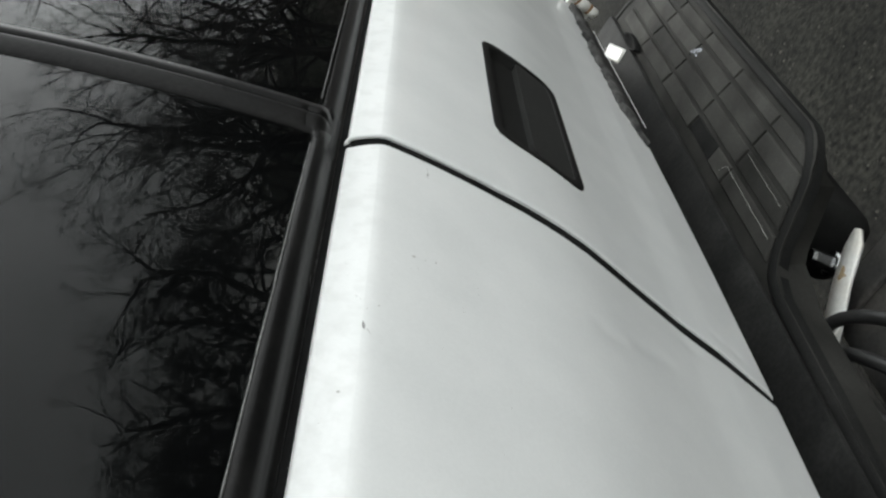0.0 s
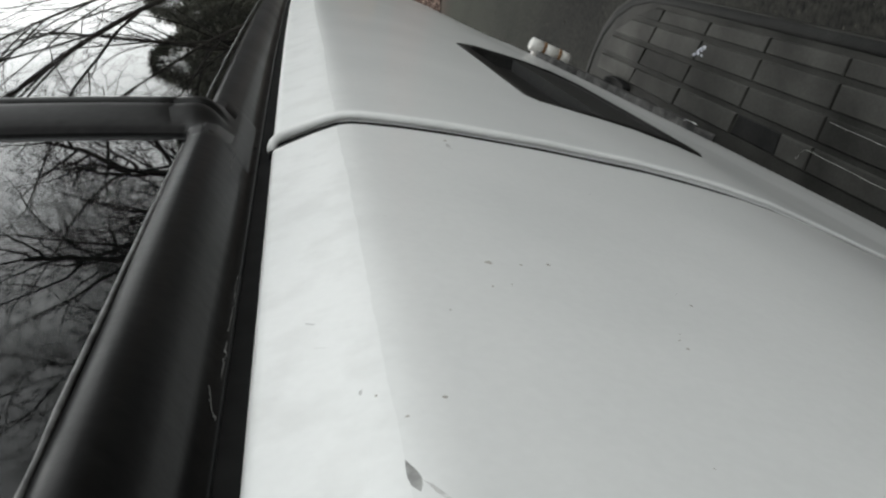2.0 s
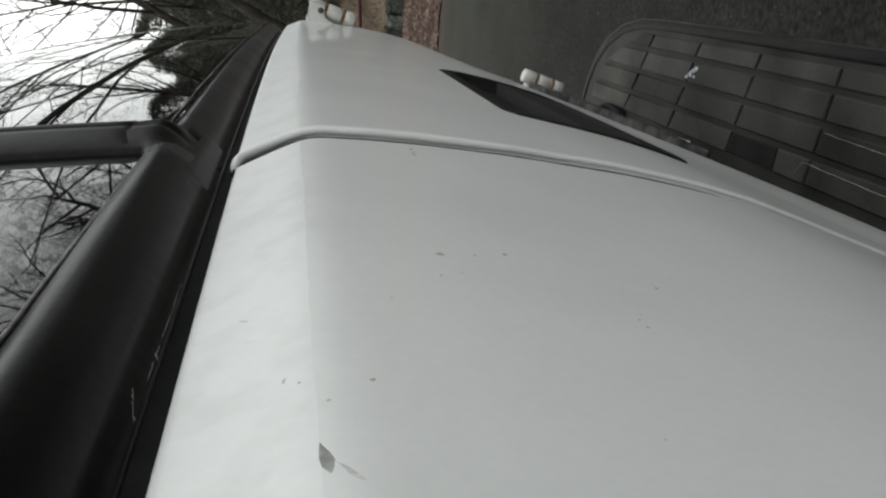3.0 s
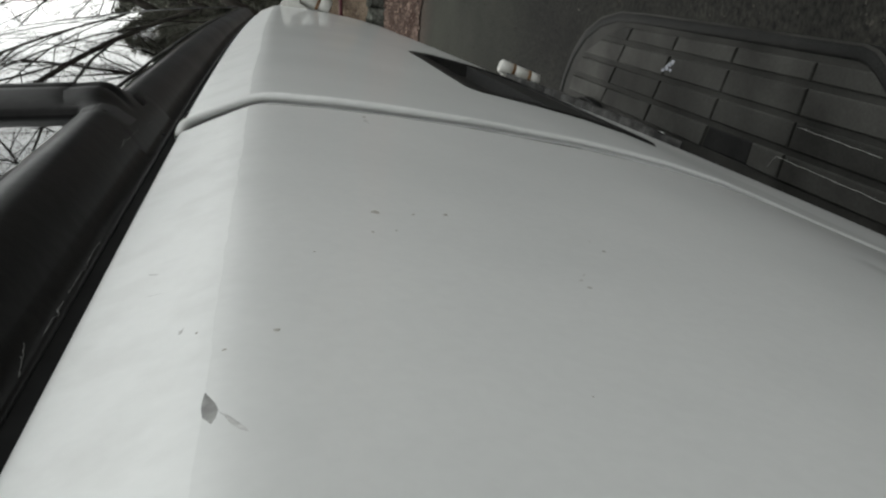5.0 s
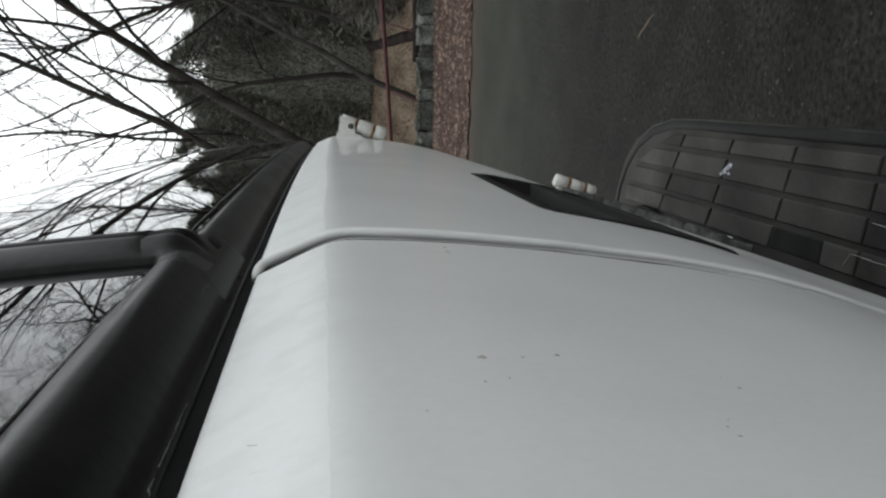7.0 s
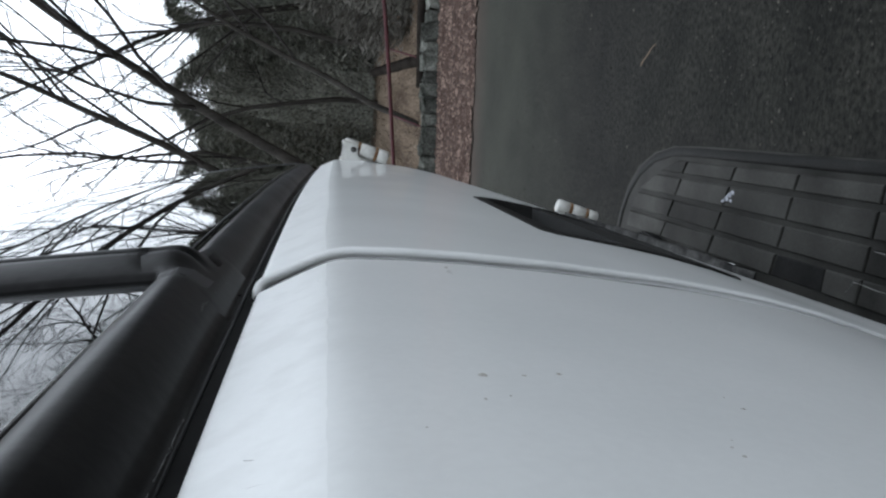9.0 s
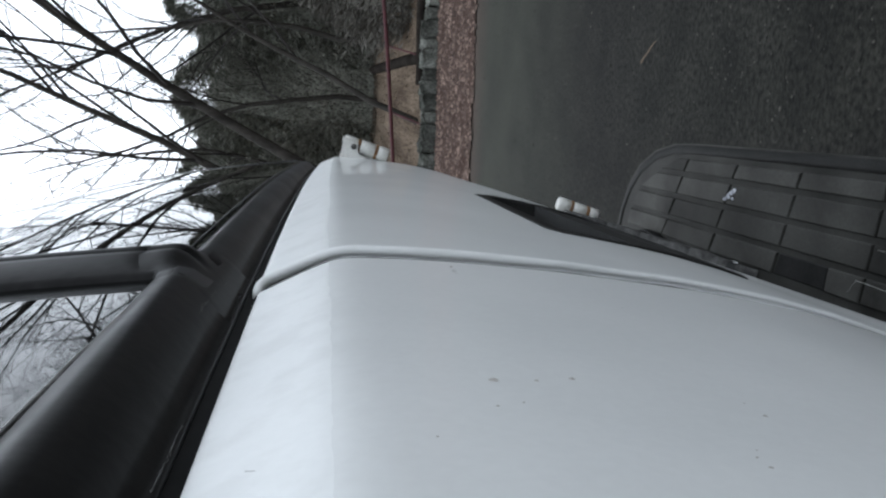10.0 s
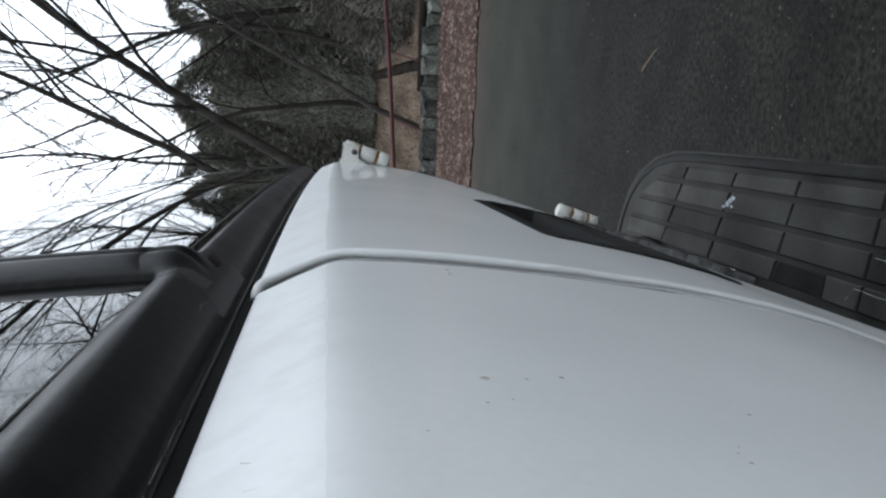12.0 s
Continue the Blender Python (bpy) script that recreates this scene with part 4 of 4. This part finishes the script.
    def tread_block(side, base, sink, material):
        cx, cy = sum(p[0] for p in base) / 4, sum(p[1] for p in base) / 4
        lift = rng.uniform(-0.0003, 0.0002) - sink
        verts = []
        for inset, z in ((-0.0004, -0.0028), (0.0004, -0.0009), (0.0014, 0.0)):
            for x, y in base:
                verts.append((side * (x + math.copysign(inset, cx - x)) - side * cx, y + math.copysign(inset, cy - y) - cy, z + (lift if z > -0.002 else 0)))
        faces = [(i, (i + 1) % 4, 4 + (i + 1) % 4, 4 + i) for i in range(4)] + [(4 + i, 4 + (i + 1) % 4, 8 + (i + 1) % 4, 8 + i) for i in range(4)] + [(8, 9, 10, 11)]
        if side < 0:
            faces = [f[::-1] for f in faces]
        blk = part("tread_block", mesh_from("tread_block", verts, faces, material, smooth=False), material, bumper)
        blk.location = (side * cx, cy, PAD)

    for side in (1, -1):
        for k in range(-1, 5):
            for j in range(4):
                y0, y1 = rows[j] + 0.0024, rows[j + 1] - 0.0024
                ends = []
                for y in (y0, y1):
                    a, b = groove(k, y) + 0.0013, groove(k + 1, y) - 0.0013
                    if k == -1:
                        a = max(notch_edge(y) + 0.014, 0.262) + (0.014 if y < 0.004 else 0)
                    ends.append((a, min(b, corner(y))))
                (a0, b0), (a1, b1) = ends
                if b0 - a0 < 0.008 or b1 - a1 < 0.008:
                    continue
                if k == 0 and j == 3:
                    # the far half of this block is sunk and has a darker colour
                    tread_block(side, [(a0, y0), (0.459, y0), (0.462, y1), (a1, y1)], 0.0, TREAD)
                    tread_block(side, [(0.461, y0), (b0, y0), (b1, y1), (0.464, y1)], 0.0017, GROOVE)
                else:
                    tread_block(side, [(a0, y0), (b0, y0), (b1, y1), (a1, y1)], 0.0, TREAD)
    # pale scrapes along two grooves
    for a, b in (((0.4205, 0.0690), (0.2868, 0.0721)), ((0.3990, 0.0433), (0.3018, 0.0458)), ((0.4205, 0.0690), (0.4290, 0.0790))):
        pts = [Vector((a[0] + (b[0] - a[0]) * t + 0.0005 * noise.noise((t * 9, a[0], 1)), a[1] + (b[1] - a[1]) * t + 0.0006 * noise.noise((t * 7, a[1], 4)), PAD + 0.0001)) for t in np.linspace(0, 1, 14)]
        part("scrape", tube_mesh("scrape", pts, [(0.00012 + 0.00012 * abs(noise.noise((i * 0.7, 3, 3)))) * (1.0 if abs(a[0] - b[0]) > 0.05 else 0.5) for i in range(14)], SCRATCH, 6), SCRATCH, bumper, "pale scrape in the black plastic")
    return bumper


bumper = build_bumper()


def dropping():
    rng = random.Random(3)
    verts, faces = [], []
    for cx, cy, r in ((0.641, 0.0265, 0.0042), (0.634, 0.0230, 0.0032), (0.628, 0.0205, 0.003), (0.648, 0.0295, 0.003), (0.631, 0.0285, 0.0022)):
        base = len(verts)
        n = 10
        for k in range(n):
            t = 2 * math.pi * k / n
            q = 0.98 * r * rng.uniform(0.55, 1.25)
            verts.append((cx + 1.4 * q * math.cos(t), cy + 0.8 * q * math.sin(t), PAD + 0.0001))
        verts.append((cx, cy, PAD + 0.0014))
        faces += [(base + k, base + (k + 1) % n, base + n) for k in range(n)]
    return tagged(new("bird_dropping", mesh_from("bird_dropping", verts, faces, DROPPING)), "dried pale bird dropping on the bumper tread", "bird dropping")


dropping()


def build_hitch():
    """What lies in the notch of the bumper: floor plate, strap, bolt, socket and cables."""
    shade(part("notch_floor", box(0, 0.055, 0.535, 0.62, 0.13, 0.012, 0.003), DARKMETAL, van, "dark ribbed plate in the bumper notch"))
    for i in range(7):
        shade(part("floor_rib", box(-0.27 + 0.09 * i, 0.05, 0.543, 0.008, 0.11, 0.006, 0.002), DARKMETAL, van))
    hitch = new("hitch_strap")
    hitch.parent = van
    tagged(hitch, "silver steel tow strap with a rust stain")
    prof = [(0.296, 0.034, 0.575), (0.288, 0.046, 0.574), (0.272, 0.076, 0.571), (0.250, 0.106, 0.568), (0.213, 0.156, 0.564)]
    wid = [0.0032, 0.0105, 0.0115, 0.0122, 0.0130]
    loops = []
    for (x, y, z), w in zip(prof, wid):
        d = Vector((0.80, 0.60, 0)) * w
        loops.append([Vector((x, y, z)) + d, Vector((x, y, z + 0.0016)) + d * 0.93, Vector((x, y, z + 0.0022)) - d * 0.2, Vector((x, y, z + 0.0010)) - d * 0.93, Vector((x, y, z)) - d, Vector((x, y, z - 0.003)) - d * 0.9, Vector((x, y, z - 0.003)) + d * 0.9])
    part("strap", loft("strap", loops, STEEL), STEEL, hitch)
    along, across, mid = Vector((-0.53, 0.85, -0.05)), Vector((0.80, 0.60, 0)), Vector((0.2760, 0.0690, 0.5740))
    ring = [mid + along * (0.0062 * math.cos(t) * (1 + 0.3 * math.sin(3 * t))) + across * (0.0066 * math.sin(t)) - Vector((0, 0, 0.0009 * math.sin(t) ** 2)) for t in np.linspace(0, 2 * math.pi, 16, endpoint=False)]
    part("rust_patch", mesh_from("rust_patch", ring + [mid + Vector((0, 0, 0.0003))], [(i, (i + 1) % 16, 16) for i in range(16)], STAIN), STAIN, hitch, "yellow-brown rust stain")
    v, f = tube([(0.325, 0.084, 0.552), (0.325, 0.084, 0.572), (0.325, 0.084, 0.576)], [0.0078, 0.0078, 0.0064], 6)
    part("bolt", mesh_from("bolt", v, f, CHROME, False), CHROME, van, "bright chrome bolt")
    v, f = tube([(0.325, 0.084, 0.540), (0.325, 0.084, 0.553)], [0.0125, 0.0125], 24)
    part("washer", mesh_from("washer", v, f, CHROME), CHROME, van)
    v, f = tube([(0.238, 0.136, 0.545), (0.236, 0.134, 0.572), (0.234, 0.132, 0.576)], [0.016, 0.016, 0.011], 20)
    shade(part("cable_socket", mesh_from("cable_socket", v, f, CABLE), CABLE, van, "black cable socket"))
    # wire ring and two cable loops
    ring = [Vector((0.240 + 0.013 * math.cos(t), 0.116 + 0.017 * math.sin(t), 0.580 + 0.008 * math.sin(t))) for t in np.linspace(0, 2 * math.pi, 26)]
    part("wire_ring", tube_mesh("wire_ring", ring, [0.0012] * 26, STEEL, 6), STEEL, van, "thin pale wire ring")
    for a, b, c, d in (((0.228, 0.130, 0.570), (0.242, 0.104, 0.603), (0.195, 0.040, 0.608), (0.08, 0.012, 0.565)),
                       ((0.224, 0.128, 0.570), (0.203, 0.102, 0.593), (0.163, 0.074, 0.593), (0.06, 0.047, 0.560)),
                       ((0.176, 0.138, 0.565), (0.166, 0.125, 0.588), (0.118, 0.097, 0.588), (0.03, 0.082, 0.560))):
        pts = []
        for t in np.linspace(0, 1, 24):
            u = 1 - t
            pts.append(u ** 3 * Vector(a) + 3 * u * u * t * Vector(b) + 3 * u * t * t * Vector(c) + t ** 3 * Vector(d))
        part("cable", tube_mesh("cable", pts, [0.0058] * 24, CABLE, 12), CABLE, van, "thick black trailer cable")
    shade(part("lower_bracket", box(0.866, 0.1230, PAD + 0.0050, 0.072, 0.022, 0.009, 0.0040, 4, Matrix.Rotation(radians(13), 4, "Z")), HINGE, van, "white painted stop behind the bumper ledge"))
    # raised black oval with a hollow, next to the white stop
    hole = [Vector((0.838 + 0.036 * math.cos(t), 0.0920 + 0.0070 * math.sin(t), PAD + 0.0062)) for t in np.linspace(0, 2 * math.pi, 24, endpoint=False)]
    lip = [Vector((p.x + (0.838 - p.x) * 0.10, p.y + (0.0920 - p.y) * 0.14, p.z + 0.0010)) for p in hole]
    pit = [Vector((p.x + (0.838 - p.x) * 0.22, p.y + (0.0920 - p.y) * 0.30, p.z - 0.0040)) for p in hole]
    foot = [Vector((p.x, p.y, PAD - 0.002)) for p in hole]
    part("black_oval", loft("black_oval", [foot, hole, lip, pit], RUBBER_AND_GAPSHADE), RUBBER_AND_GAPSHADE, van, "black oval hollow beside the white stop")


build_hitch()


# ------------------------------------------------------------ beside the road
def scatter_stones(name, count, box4, height, size, material, seed, flat=0.6):
    rng = random.Random(seed)
    verts, faces = [], []
    octa = ((1, 0, 0), (0, 1, 0), (-1, 0, 0), (0, -1, 0), (0, 0, 1))
    for _ in range(count):
        x, y = rng.uniform(box4[0], box4[1]), rng.uniform(box4[2], box4[3])
        s = size * rng.uniform(0.4, 1.5)
        a = rng.uniform(0, 6.28)
        z = height(x, y)
        b = len(verts)
        for px, py, pz in octa:
            k = s * rng.uniform(0.7, 1.2)
            verts.append((x + k * (px * math.cos(a) - py * math.sin(a)), y + k * (px * math.sin(a) + py * math.cos(a)), z + k * pz * flat - 0.1 * s * (pz == 0)))
        faces += [(b, b + 1, b + 4), (b + 1, b + 2, b + 4), (b + 2, b + 3, b + 4), (b + 3, b, b + 4)]
    return mesh_from(name, verts, faces, material, smooth=False)


tagged(new("gravel", scatter_stones("gravel", 9500, (ROAD_EDGE - 0.10, 8.42, -5, 4), lambda x, y: 0.012 + 0.018 * wobble(x, y, 3.0), 0.022, STONES, 21)),
       "loose reddish gravel stones beside the asphalt", "gravel", kind="stuff")
GRIT = mat("pale_grit", (0.016, 0.0155, 0.0135), 0.9, second=(0.050, 0.047, 0.041), scale=3, island=0.5, spec=0.05)
tagged(new("grit", scatter_stones("grit", 2400, (0.2, 6.4, -3.5, 1.2), lambda x, y: 0.004 * wobble(x, y, 0.6), 0.006, GRIT, 22)),
       "pale grit and leaf scraps on the asphalt", "grit", kind="stuff")


tagged(new("grit", scatter_stones("grit", 2600, (0.35, 2.6, -1.3, 0.6), lambda x, y: 0.004 * wobble(x, y, 0.6), 0.0042, GRIT, 23)),
       "pale flecks of aggregate in the asphalt", "grit", kind="stuff")


def fallen_twig():
    a, b = Vector((2.727, -0.249, 0.012)), Vector((2.587, -0.309, 0.016))
    pts = [a.lerp(b, t) + Vector((0.006 * noise.noise((t * 3, 1, 1)), 0.006 * noise.noise((t * 3, 4, 1)), 0.004 * math.sin(3 * t))) for t in np.linspace(0, 1, 9)]
    return tagged(new("twig", tube_mesh("twig", pts, [0.0022, 0.0024, 0.0023, 0.0022, 0.0021, 0.0020, 0.0018, 0.0015, 0.0010], TAN, 6)), "dry brown twig lying on the asphalt", "twig")


fallen_twig()


def kerb_stone_mesh(seed):
    rng = random.Random(seed)
    bm = box(0, 0, 0, 0.20, rng.uniform(0.13, 0.17), 0.22, 0.026, 2)
    for v in bm.verts:
        v.co += Vector([rng.uniform(-0.020, 0.020) for _ in range(3)])
    me = bpy.data.meshes.new("kerb_stone")
    bm.to_mesh(me)
    bm.free()
    me.materials.append(KERB)
    return me


kerb = tagged(new("kerb"), "low kerb of rough grey stones along the bank", "kerb", kind="structure")
kerb_meshes = [kerb_stone_mesh(s) for s in range(5)]
rk = random.Random(8)
for i in range(170):
    st = new("stone", kerb_meshes[i % 5])
    st.parent = kerb
    st.matrix_basis = pose(8.51 + rk.uniform(-0.02, 0.02), -14 + i * 0.138, 0.035 + rk.uniform(-0.025, 0.025), rk.uniform(-2, 2), rk.uniform(-2, 2), rk.uniform(-3, 3) + 180 * (i % 2))


def straw_mesh():
    rng = random.Random(31)
    verts, faces = [], []
    for _ in range(9000):
        x, y = 8.66 + 7.5 * rng.random() ** 1.3, rng.uniform(-5, 5)
        z = bank_height(x, y)
        a, l = rng.uniform(0, 6.28), rng.uniform(0.05, 0.22)
        w = 0.006
        up = rng.uniform(0.05, 0.5)
        d = Vector((math.cos(a), math.sin(a), up)) * l
        s = Vector((-math.sin(a), math.cos(a), 0)) * w
        p = Vector((x, y, z - 0.005))
        b = len(verts)
        verts += [p - s, p + s, p + d]
        faces.append((b, b + 1, b + 2))
    return mesh_from("dry_grass", verts, faces, STRAW, smooth=False)


tagged(new("dry_grass", straw_mesh()), "matted dry straw-coloured grass on the bank", "grass", kind="stuff")


def low_rail():
    rail = tagged(new("low_rail"), "low dark red metal rail on slanting rods before the bank", "rail")
    pts = [(9.0 + 0.01 * math.sin(y * 3), y, 0.399 - 0.098 * y + 0.010 * math.sin(y * 1.7)) for y in np.linspace(-3.6, 3.4, 50)]
    part("bar", tube_mesh("bar", pts, [0.020] * 50, REDRAIL, 10), REDRAIL, rail)
    for i in range(11):
        y = -3.4 + 0.66 * i
        part("rod", tube_mesh("rod", [(9.0, y, 0.395 - 0.098 * y), (8.70, y + 0.12, 0.08)], [0.009, 0.009], REDRAIL, 8), REDRAIL, rail)
    return rail


low_rail()


def log(points, r0, r1, label):
    n = 14
    pts = []
    for t in np.linspace(0, 1, n):
        k = t * (len(points) - 1)
        i = min(int(k), len(points) - 2)
        p = Vector(points[i]).lerp(Vector(points[i + 1]), k - i)
        pts.append(p + 0.02 * Vector((noise.noise((t * 4, 1, r0 * 50)), noise.noise((t * 4, 5, r0 * 50)), 0)))
    ob = new("log", tube_mesh("log", pts, [r0 + (r1 - r0) * t + 0.01 * noise.noise((t * 9, 2, 2)) for t in np.linspace(0, 1, n)], DEADLOG, 10))
    return tagged(ob, label, "log")


log([(8.74, -2.6, 0.15), (8.72, -1.4, 0.16), (8.68, -0.38, 0.15)], 0.05, 0.045, "dark wet log lying along the kerb")
log([(8.8, -0.66, 0.12), (9.9, -0.56, 0.55)], 0.06, 0.05, "dark broken log leaning on the bank")


# ------------------------------------------------------------ trees
def grow(base, direction, length, radius, levels, rng, spread=0.6, lift=0.15, kids=(5, 5, 4, 3), shrink=0.52, wander=0.10):
    """Limbs of a bare tree: lists of (level, points, radii)."""
    limbs = []

    def limb(p, d, ln, r, level):
        n = max(3, 9 - 2 * level)
        pts, rad = [p.copy()], [r]
        step = ln / (n - 1)
        for i in range(1, n):
            d = (d + Vector([rng.gauss(0, wander) for _ in range(3)]) + Vector((0, 0, lift * 0.12))).normalized()
            p = p + d * step
            pts.append(p.copy())
            rad.append(r * (1 - 0.75 * i / (n - 1)))
        limbs.append((level, pts, rad))
        if level >= levels:
            return
        count = kids[min(level, len(kids) - 1)]
        for c in range(count):
            k = 0.25 + 0.75 * (c + rng.random()) / count
            i = min(n - 2, int(k * (n - 1)))
            q = pts[i].lerp(pts[i + 1], k * (n - 1) - i)
            axis = (pts[i + 1] - pts[i]).normalized()
            side = axis.cross(Vector([rng.gauss(0, 1) for _ in range(3)])).normalized()
            nd = (axis * (1 - spread * 0.45) + side * spread + Vector((0, 0, lift))).normalized()
            limb(q, nd, ln * shrink * rng.uniform(0.7, 1.25) * (1.1 - 0.4 * k), max(r * 0.40 * (1.15 - 0.6 * k), 0.0027), level + 1)

    limb(Vector(base), Vector(direction).normalized(), length, radius, 0)
    return limbs


def join_limbs(limbs, sides):
    verts, faces = [], []
    for level, pts, rad in limbs:
        v, f = tube(pts, rad, sides(level), cap=False)
        b = len(verts)
        verts += v
        faces += [tuple(b + i for i in q) for q in f]
    return verts, faces


def bare_tree(x, y, height, lean, seed, label, radius=0.12, levels=4, **kw):
    rng = random.Random(seed)
    z = max(0.0, bank_height(x, y)) - 0.05 if 8.54 < x < 17 and abs(y) < 40 else -0.05
    limbs = grow((x, y, z), (lean[0], lean[1], 1), height, radius, levels, rng, **kw)
    tree = tagged(new("bare_tree"), label, "tree")
    v, f = join_limbs([q for q in limbs if q[0] == 0], lambda k: 12)
    part("trunk", mesh_from("trunk", v, f, BARK), BARK, tree)
    v, f = join_limbs([q for q in limbs if q[0] > 0], lambda k: 6 if k == 1 else (4 if k == 2 else 3))
    part("crown", mesh_from("crown", v, f, TWIG), TWIG, tree, "crown of fine leafless twigs")
    return tree


def evergreen(x, y, height, width, seed, density, foliage=NEEDLE, label="dense dark evergreen tree at the edge of the wood", group="evergreens along the wood"):
    """A dense dark evergreen: trunk, uneven boughs and many small leaf sprays."""
    rng = random.Random(seed)
    tree = tagged(new("evergreen_tree" if foliage is NEEDLE else "bush"), label, "tree" if foliage is NEEDLE else "bush", group)
    v, f = tube([(x, y, -0.05), (x, y, height * 0.5), (x, y, height * 0.93)], [0.10, 0.06, 0.01], 8)
    part("trunk", mesh_from("trunk", v, f, BARK), BARK, tree)
    verts, faces = [], []
    # close inner boughs
    for j in range(9):
        t = j / 8
        for i in range(14):
            a = 2 * math.pi * i / 14
            r = 0.33 * width * math.sqrt(max(0.0, 1 - t ** 1.6)) * (1 + 0.5 * noise.noise((math.cos(a) * 1.7, math.sin(a) * 1.7, t * height + seed)))
            verts.append(Vector((x + r * math.cos(a), y + r * math.sin(a), 0.02 + 0.86 * height * t)))
    for j in range(8):
        faces += [(j * 14 + i, j * 14 + (i + 1) % 14, j * 14 + 14 + (i + 1) % 14, j * 14 + 14 + i) for i in range(14)]
    for _ in range(int(density * height * width / 3)):
        t = rng.random()
        z = 0.05 + t * (height - 0.05)
        a = rng.uniform(0, 6.283)
        r = width * 0.5 * (1 - t ** 1.6) ** 0.5 * (1.0 + 0.55 * noise.noise((math.cos(a) * 1.7, math.sin(a) * 1.7, z * 1.1 + seed)))
        r *= math.sqrt(rng.uniform(0.35, 1.0)) + 0.30 * rng.random() ** 4
        p = Vector((x + r * math.cos(a), y + r * math.sin(a), z))
        out = Vector((math.cos(a), math.sin(a), rng.uniform(-0.4, 1.0))).normalized()
        l, w = rng.uniform(0.05, 0.20), rng.uniform(0.004, 0.011)
        s = out.cross(Vector((rng.gauss(0, 1), rng.gauss(0, 1), rng.gauss(0, 1)))).normalized() * w
        b = len(verts)
        verts += [p - s, p + s, p + out * l + s * 0.3, p + out * l * 0.7 - s * 1.3]
        faces.append((b, b + 1, b + 2, b + 3))
    part("crown", mesh_from("crown", verts, faces, foliage, smooth=False), foliage, tree)
    return tree


# leaning trees behind the kerb
bare_tree(12.0, 1.05, 9.5, (0.02, -0.46), 41, "leaning bare tree with a forked grey trunk", 0.080, 4, spread=0.6, kids=(13, 8, 6, 4), shrink=0.42)
bare_tree(12.4, 1.75, 9.0, (0.0, -0.36), 42, "leaning bare tree with long thin limbs", 0.068, 4, spread=0.65, kids=(13, 8, 6, 4), shrink=0.42)
bare_tree(9.3, 0.0, 4.6, (0.08, -0.47), 43, "thin grey leaning sapling on the bank", 0.036, 3, spread=0.5)
bare_tree(14.6, -2.0, 6.2, (0.0, 0.12), 44, "bare tree before dark evergreens", 0.06, 4, kids=(9, 7, 5, 4), shrink=0.45)
bare_tree(15.0, 3.4, 8.0, (0.0, -0.1), 45, "bare tree with a wide leafless crown", 0.10, 4)
for k, (x, y, h, ly) in enumerate(((14.0, 0.9, 5.6, -0.18), (14.6, 2.3, 5.2, -0.05), (13.4, -1.2, 5.2, 0.1), (13.9, -0.3, 5.3, -0.12), (15.2, 3.3, 5.2, 0.05))):
    bare_tree(x, y, h, (0.0, ly), 60 + k, "slender bare tree with a haze of fine twigs", 0.045, 4, kids=(11, 8, 5, 4), spread=0.75, shrink=0.42, wander=0.15)
# rows of bare trees along the far side of the road
rt = random.Random(77)
for i in range(22):
    y = -3.2 - 1.2 * i
    bare_tree(9.8 + 2.6 * rt.random() + (1.5 if i % 2 else 0), y + rt.uniform(-0.5, 0.5), rt.uniform(4.4, 5.2) * (1.12 if i < 2 else (1.0 if i < 4 else 0.84)), (rt.uniform(-0.15, 0.1), rt.uniform(-0.15, 0.15)), 100 + i,
              "bare deciduous tree with dense fine twigs", 0.10, 4, kids=(17, 8, 6, 5) if i < 11 else (10, 6, 5, 3), spread=0.9, lift=0.16, shrink=0.5, wander=0.17)
for i in range(6):
    bare_tree(12.6 + 2.0 * rt.random(), -3.9 - 0.85 * i, rt.uniform(4.6, 5.4), (rt.uniform(-0.12, 0.12), rt.uniform(-0.12, 0.12)), 170 + i,
              "bare deciduous tree with dense fine twigs", 0.09, 4, kids=(18, 8, 6, 5), spread=0.9, lift=0.16, shrink=0.48, wander=0.18)
for i in range(16):
    bare_tree(14.2 + 3.0 * rt.random(), -6.5 - 1.35 * i, rt.uniform(3.2, 4.2), (rt.uniform(-0.15, 0.15), rt.uniform(-0.15, 0.15)), 140 + i,
              "low bare tree with twigs from the ground up", 0.08, 3, kids=(26, 9, 7), spread=0.95, lift=0.12, shrink=0.46, wander=0.16)
# dark wood behind
for i in range(24):
    y = 9 - 0.78 * i
    evergreen(15.2 + 1.6 * rt.random() + (1.8 if i % 2 else 0), y, rt.uniform(3.25, 3.75) * (1.0 if y > -4.5 else 0.72), rt.uniform(2.3, 3.0), 200 + i, 7500 if 4 < i < 18 else 3500)
for i in range(15):
    y = 10 - 1.6 * i
    evergreen(20.0 + 2.0 * rt.random(), y, rt.uniform(3.3, 4.2), rt.uniform(3.2, 4.2), 300 + i, 1100)
for i in range(13):
    evergreen(16.0 + 1.5 * rt.random(), -9.6 - 1.1 * i, rt.uniform(1.7, 2.2), rt.uniform(2.0, 2.6), 240 + i, 2600)
for k, (x, y, h) in enumerate(((10.6, -1.75, 1.5), (11.2, -2.3, 1.9), (10.4, -2.8, 1.6))):
    evergreen(x, y, h, 1.5, 260 + k, 9000, BRUSH, "dark brown leafless bush on the bank", "bushes on the bank")
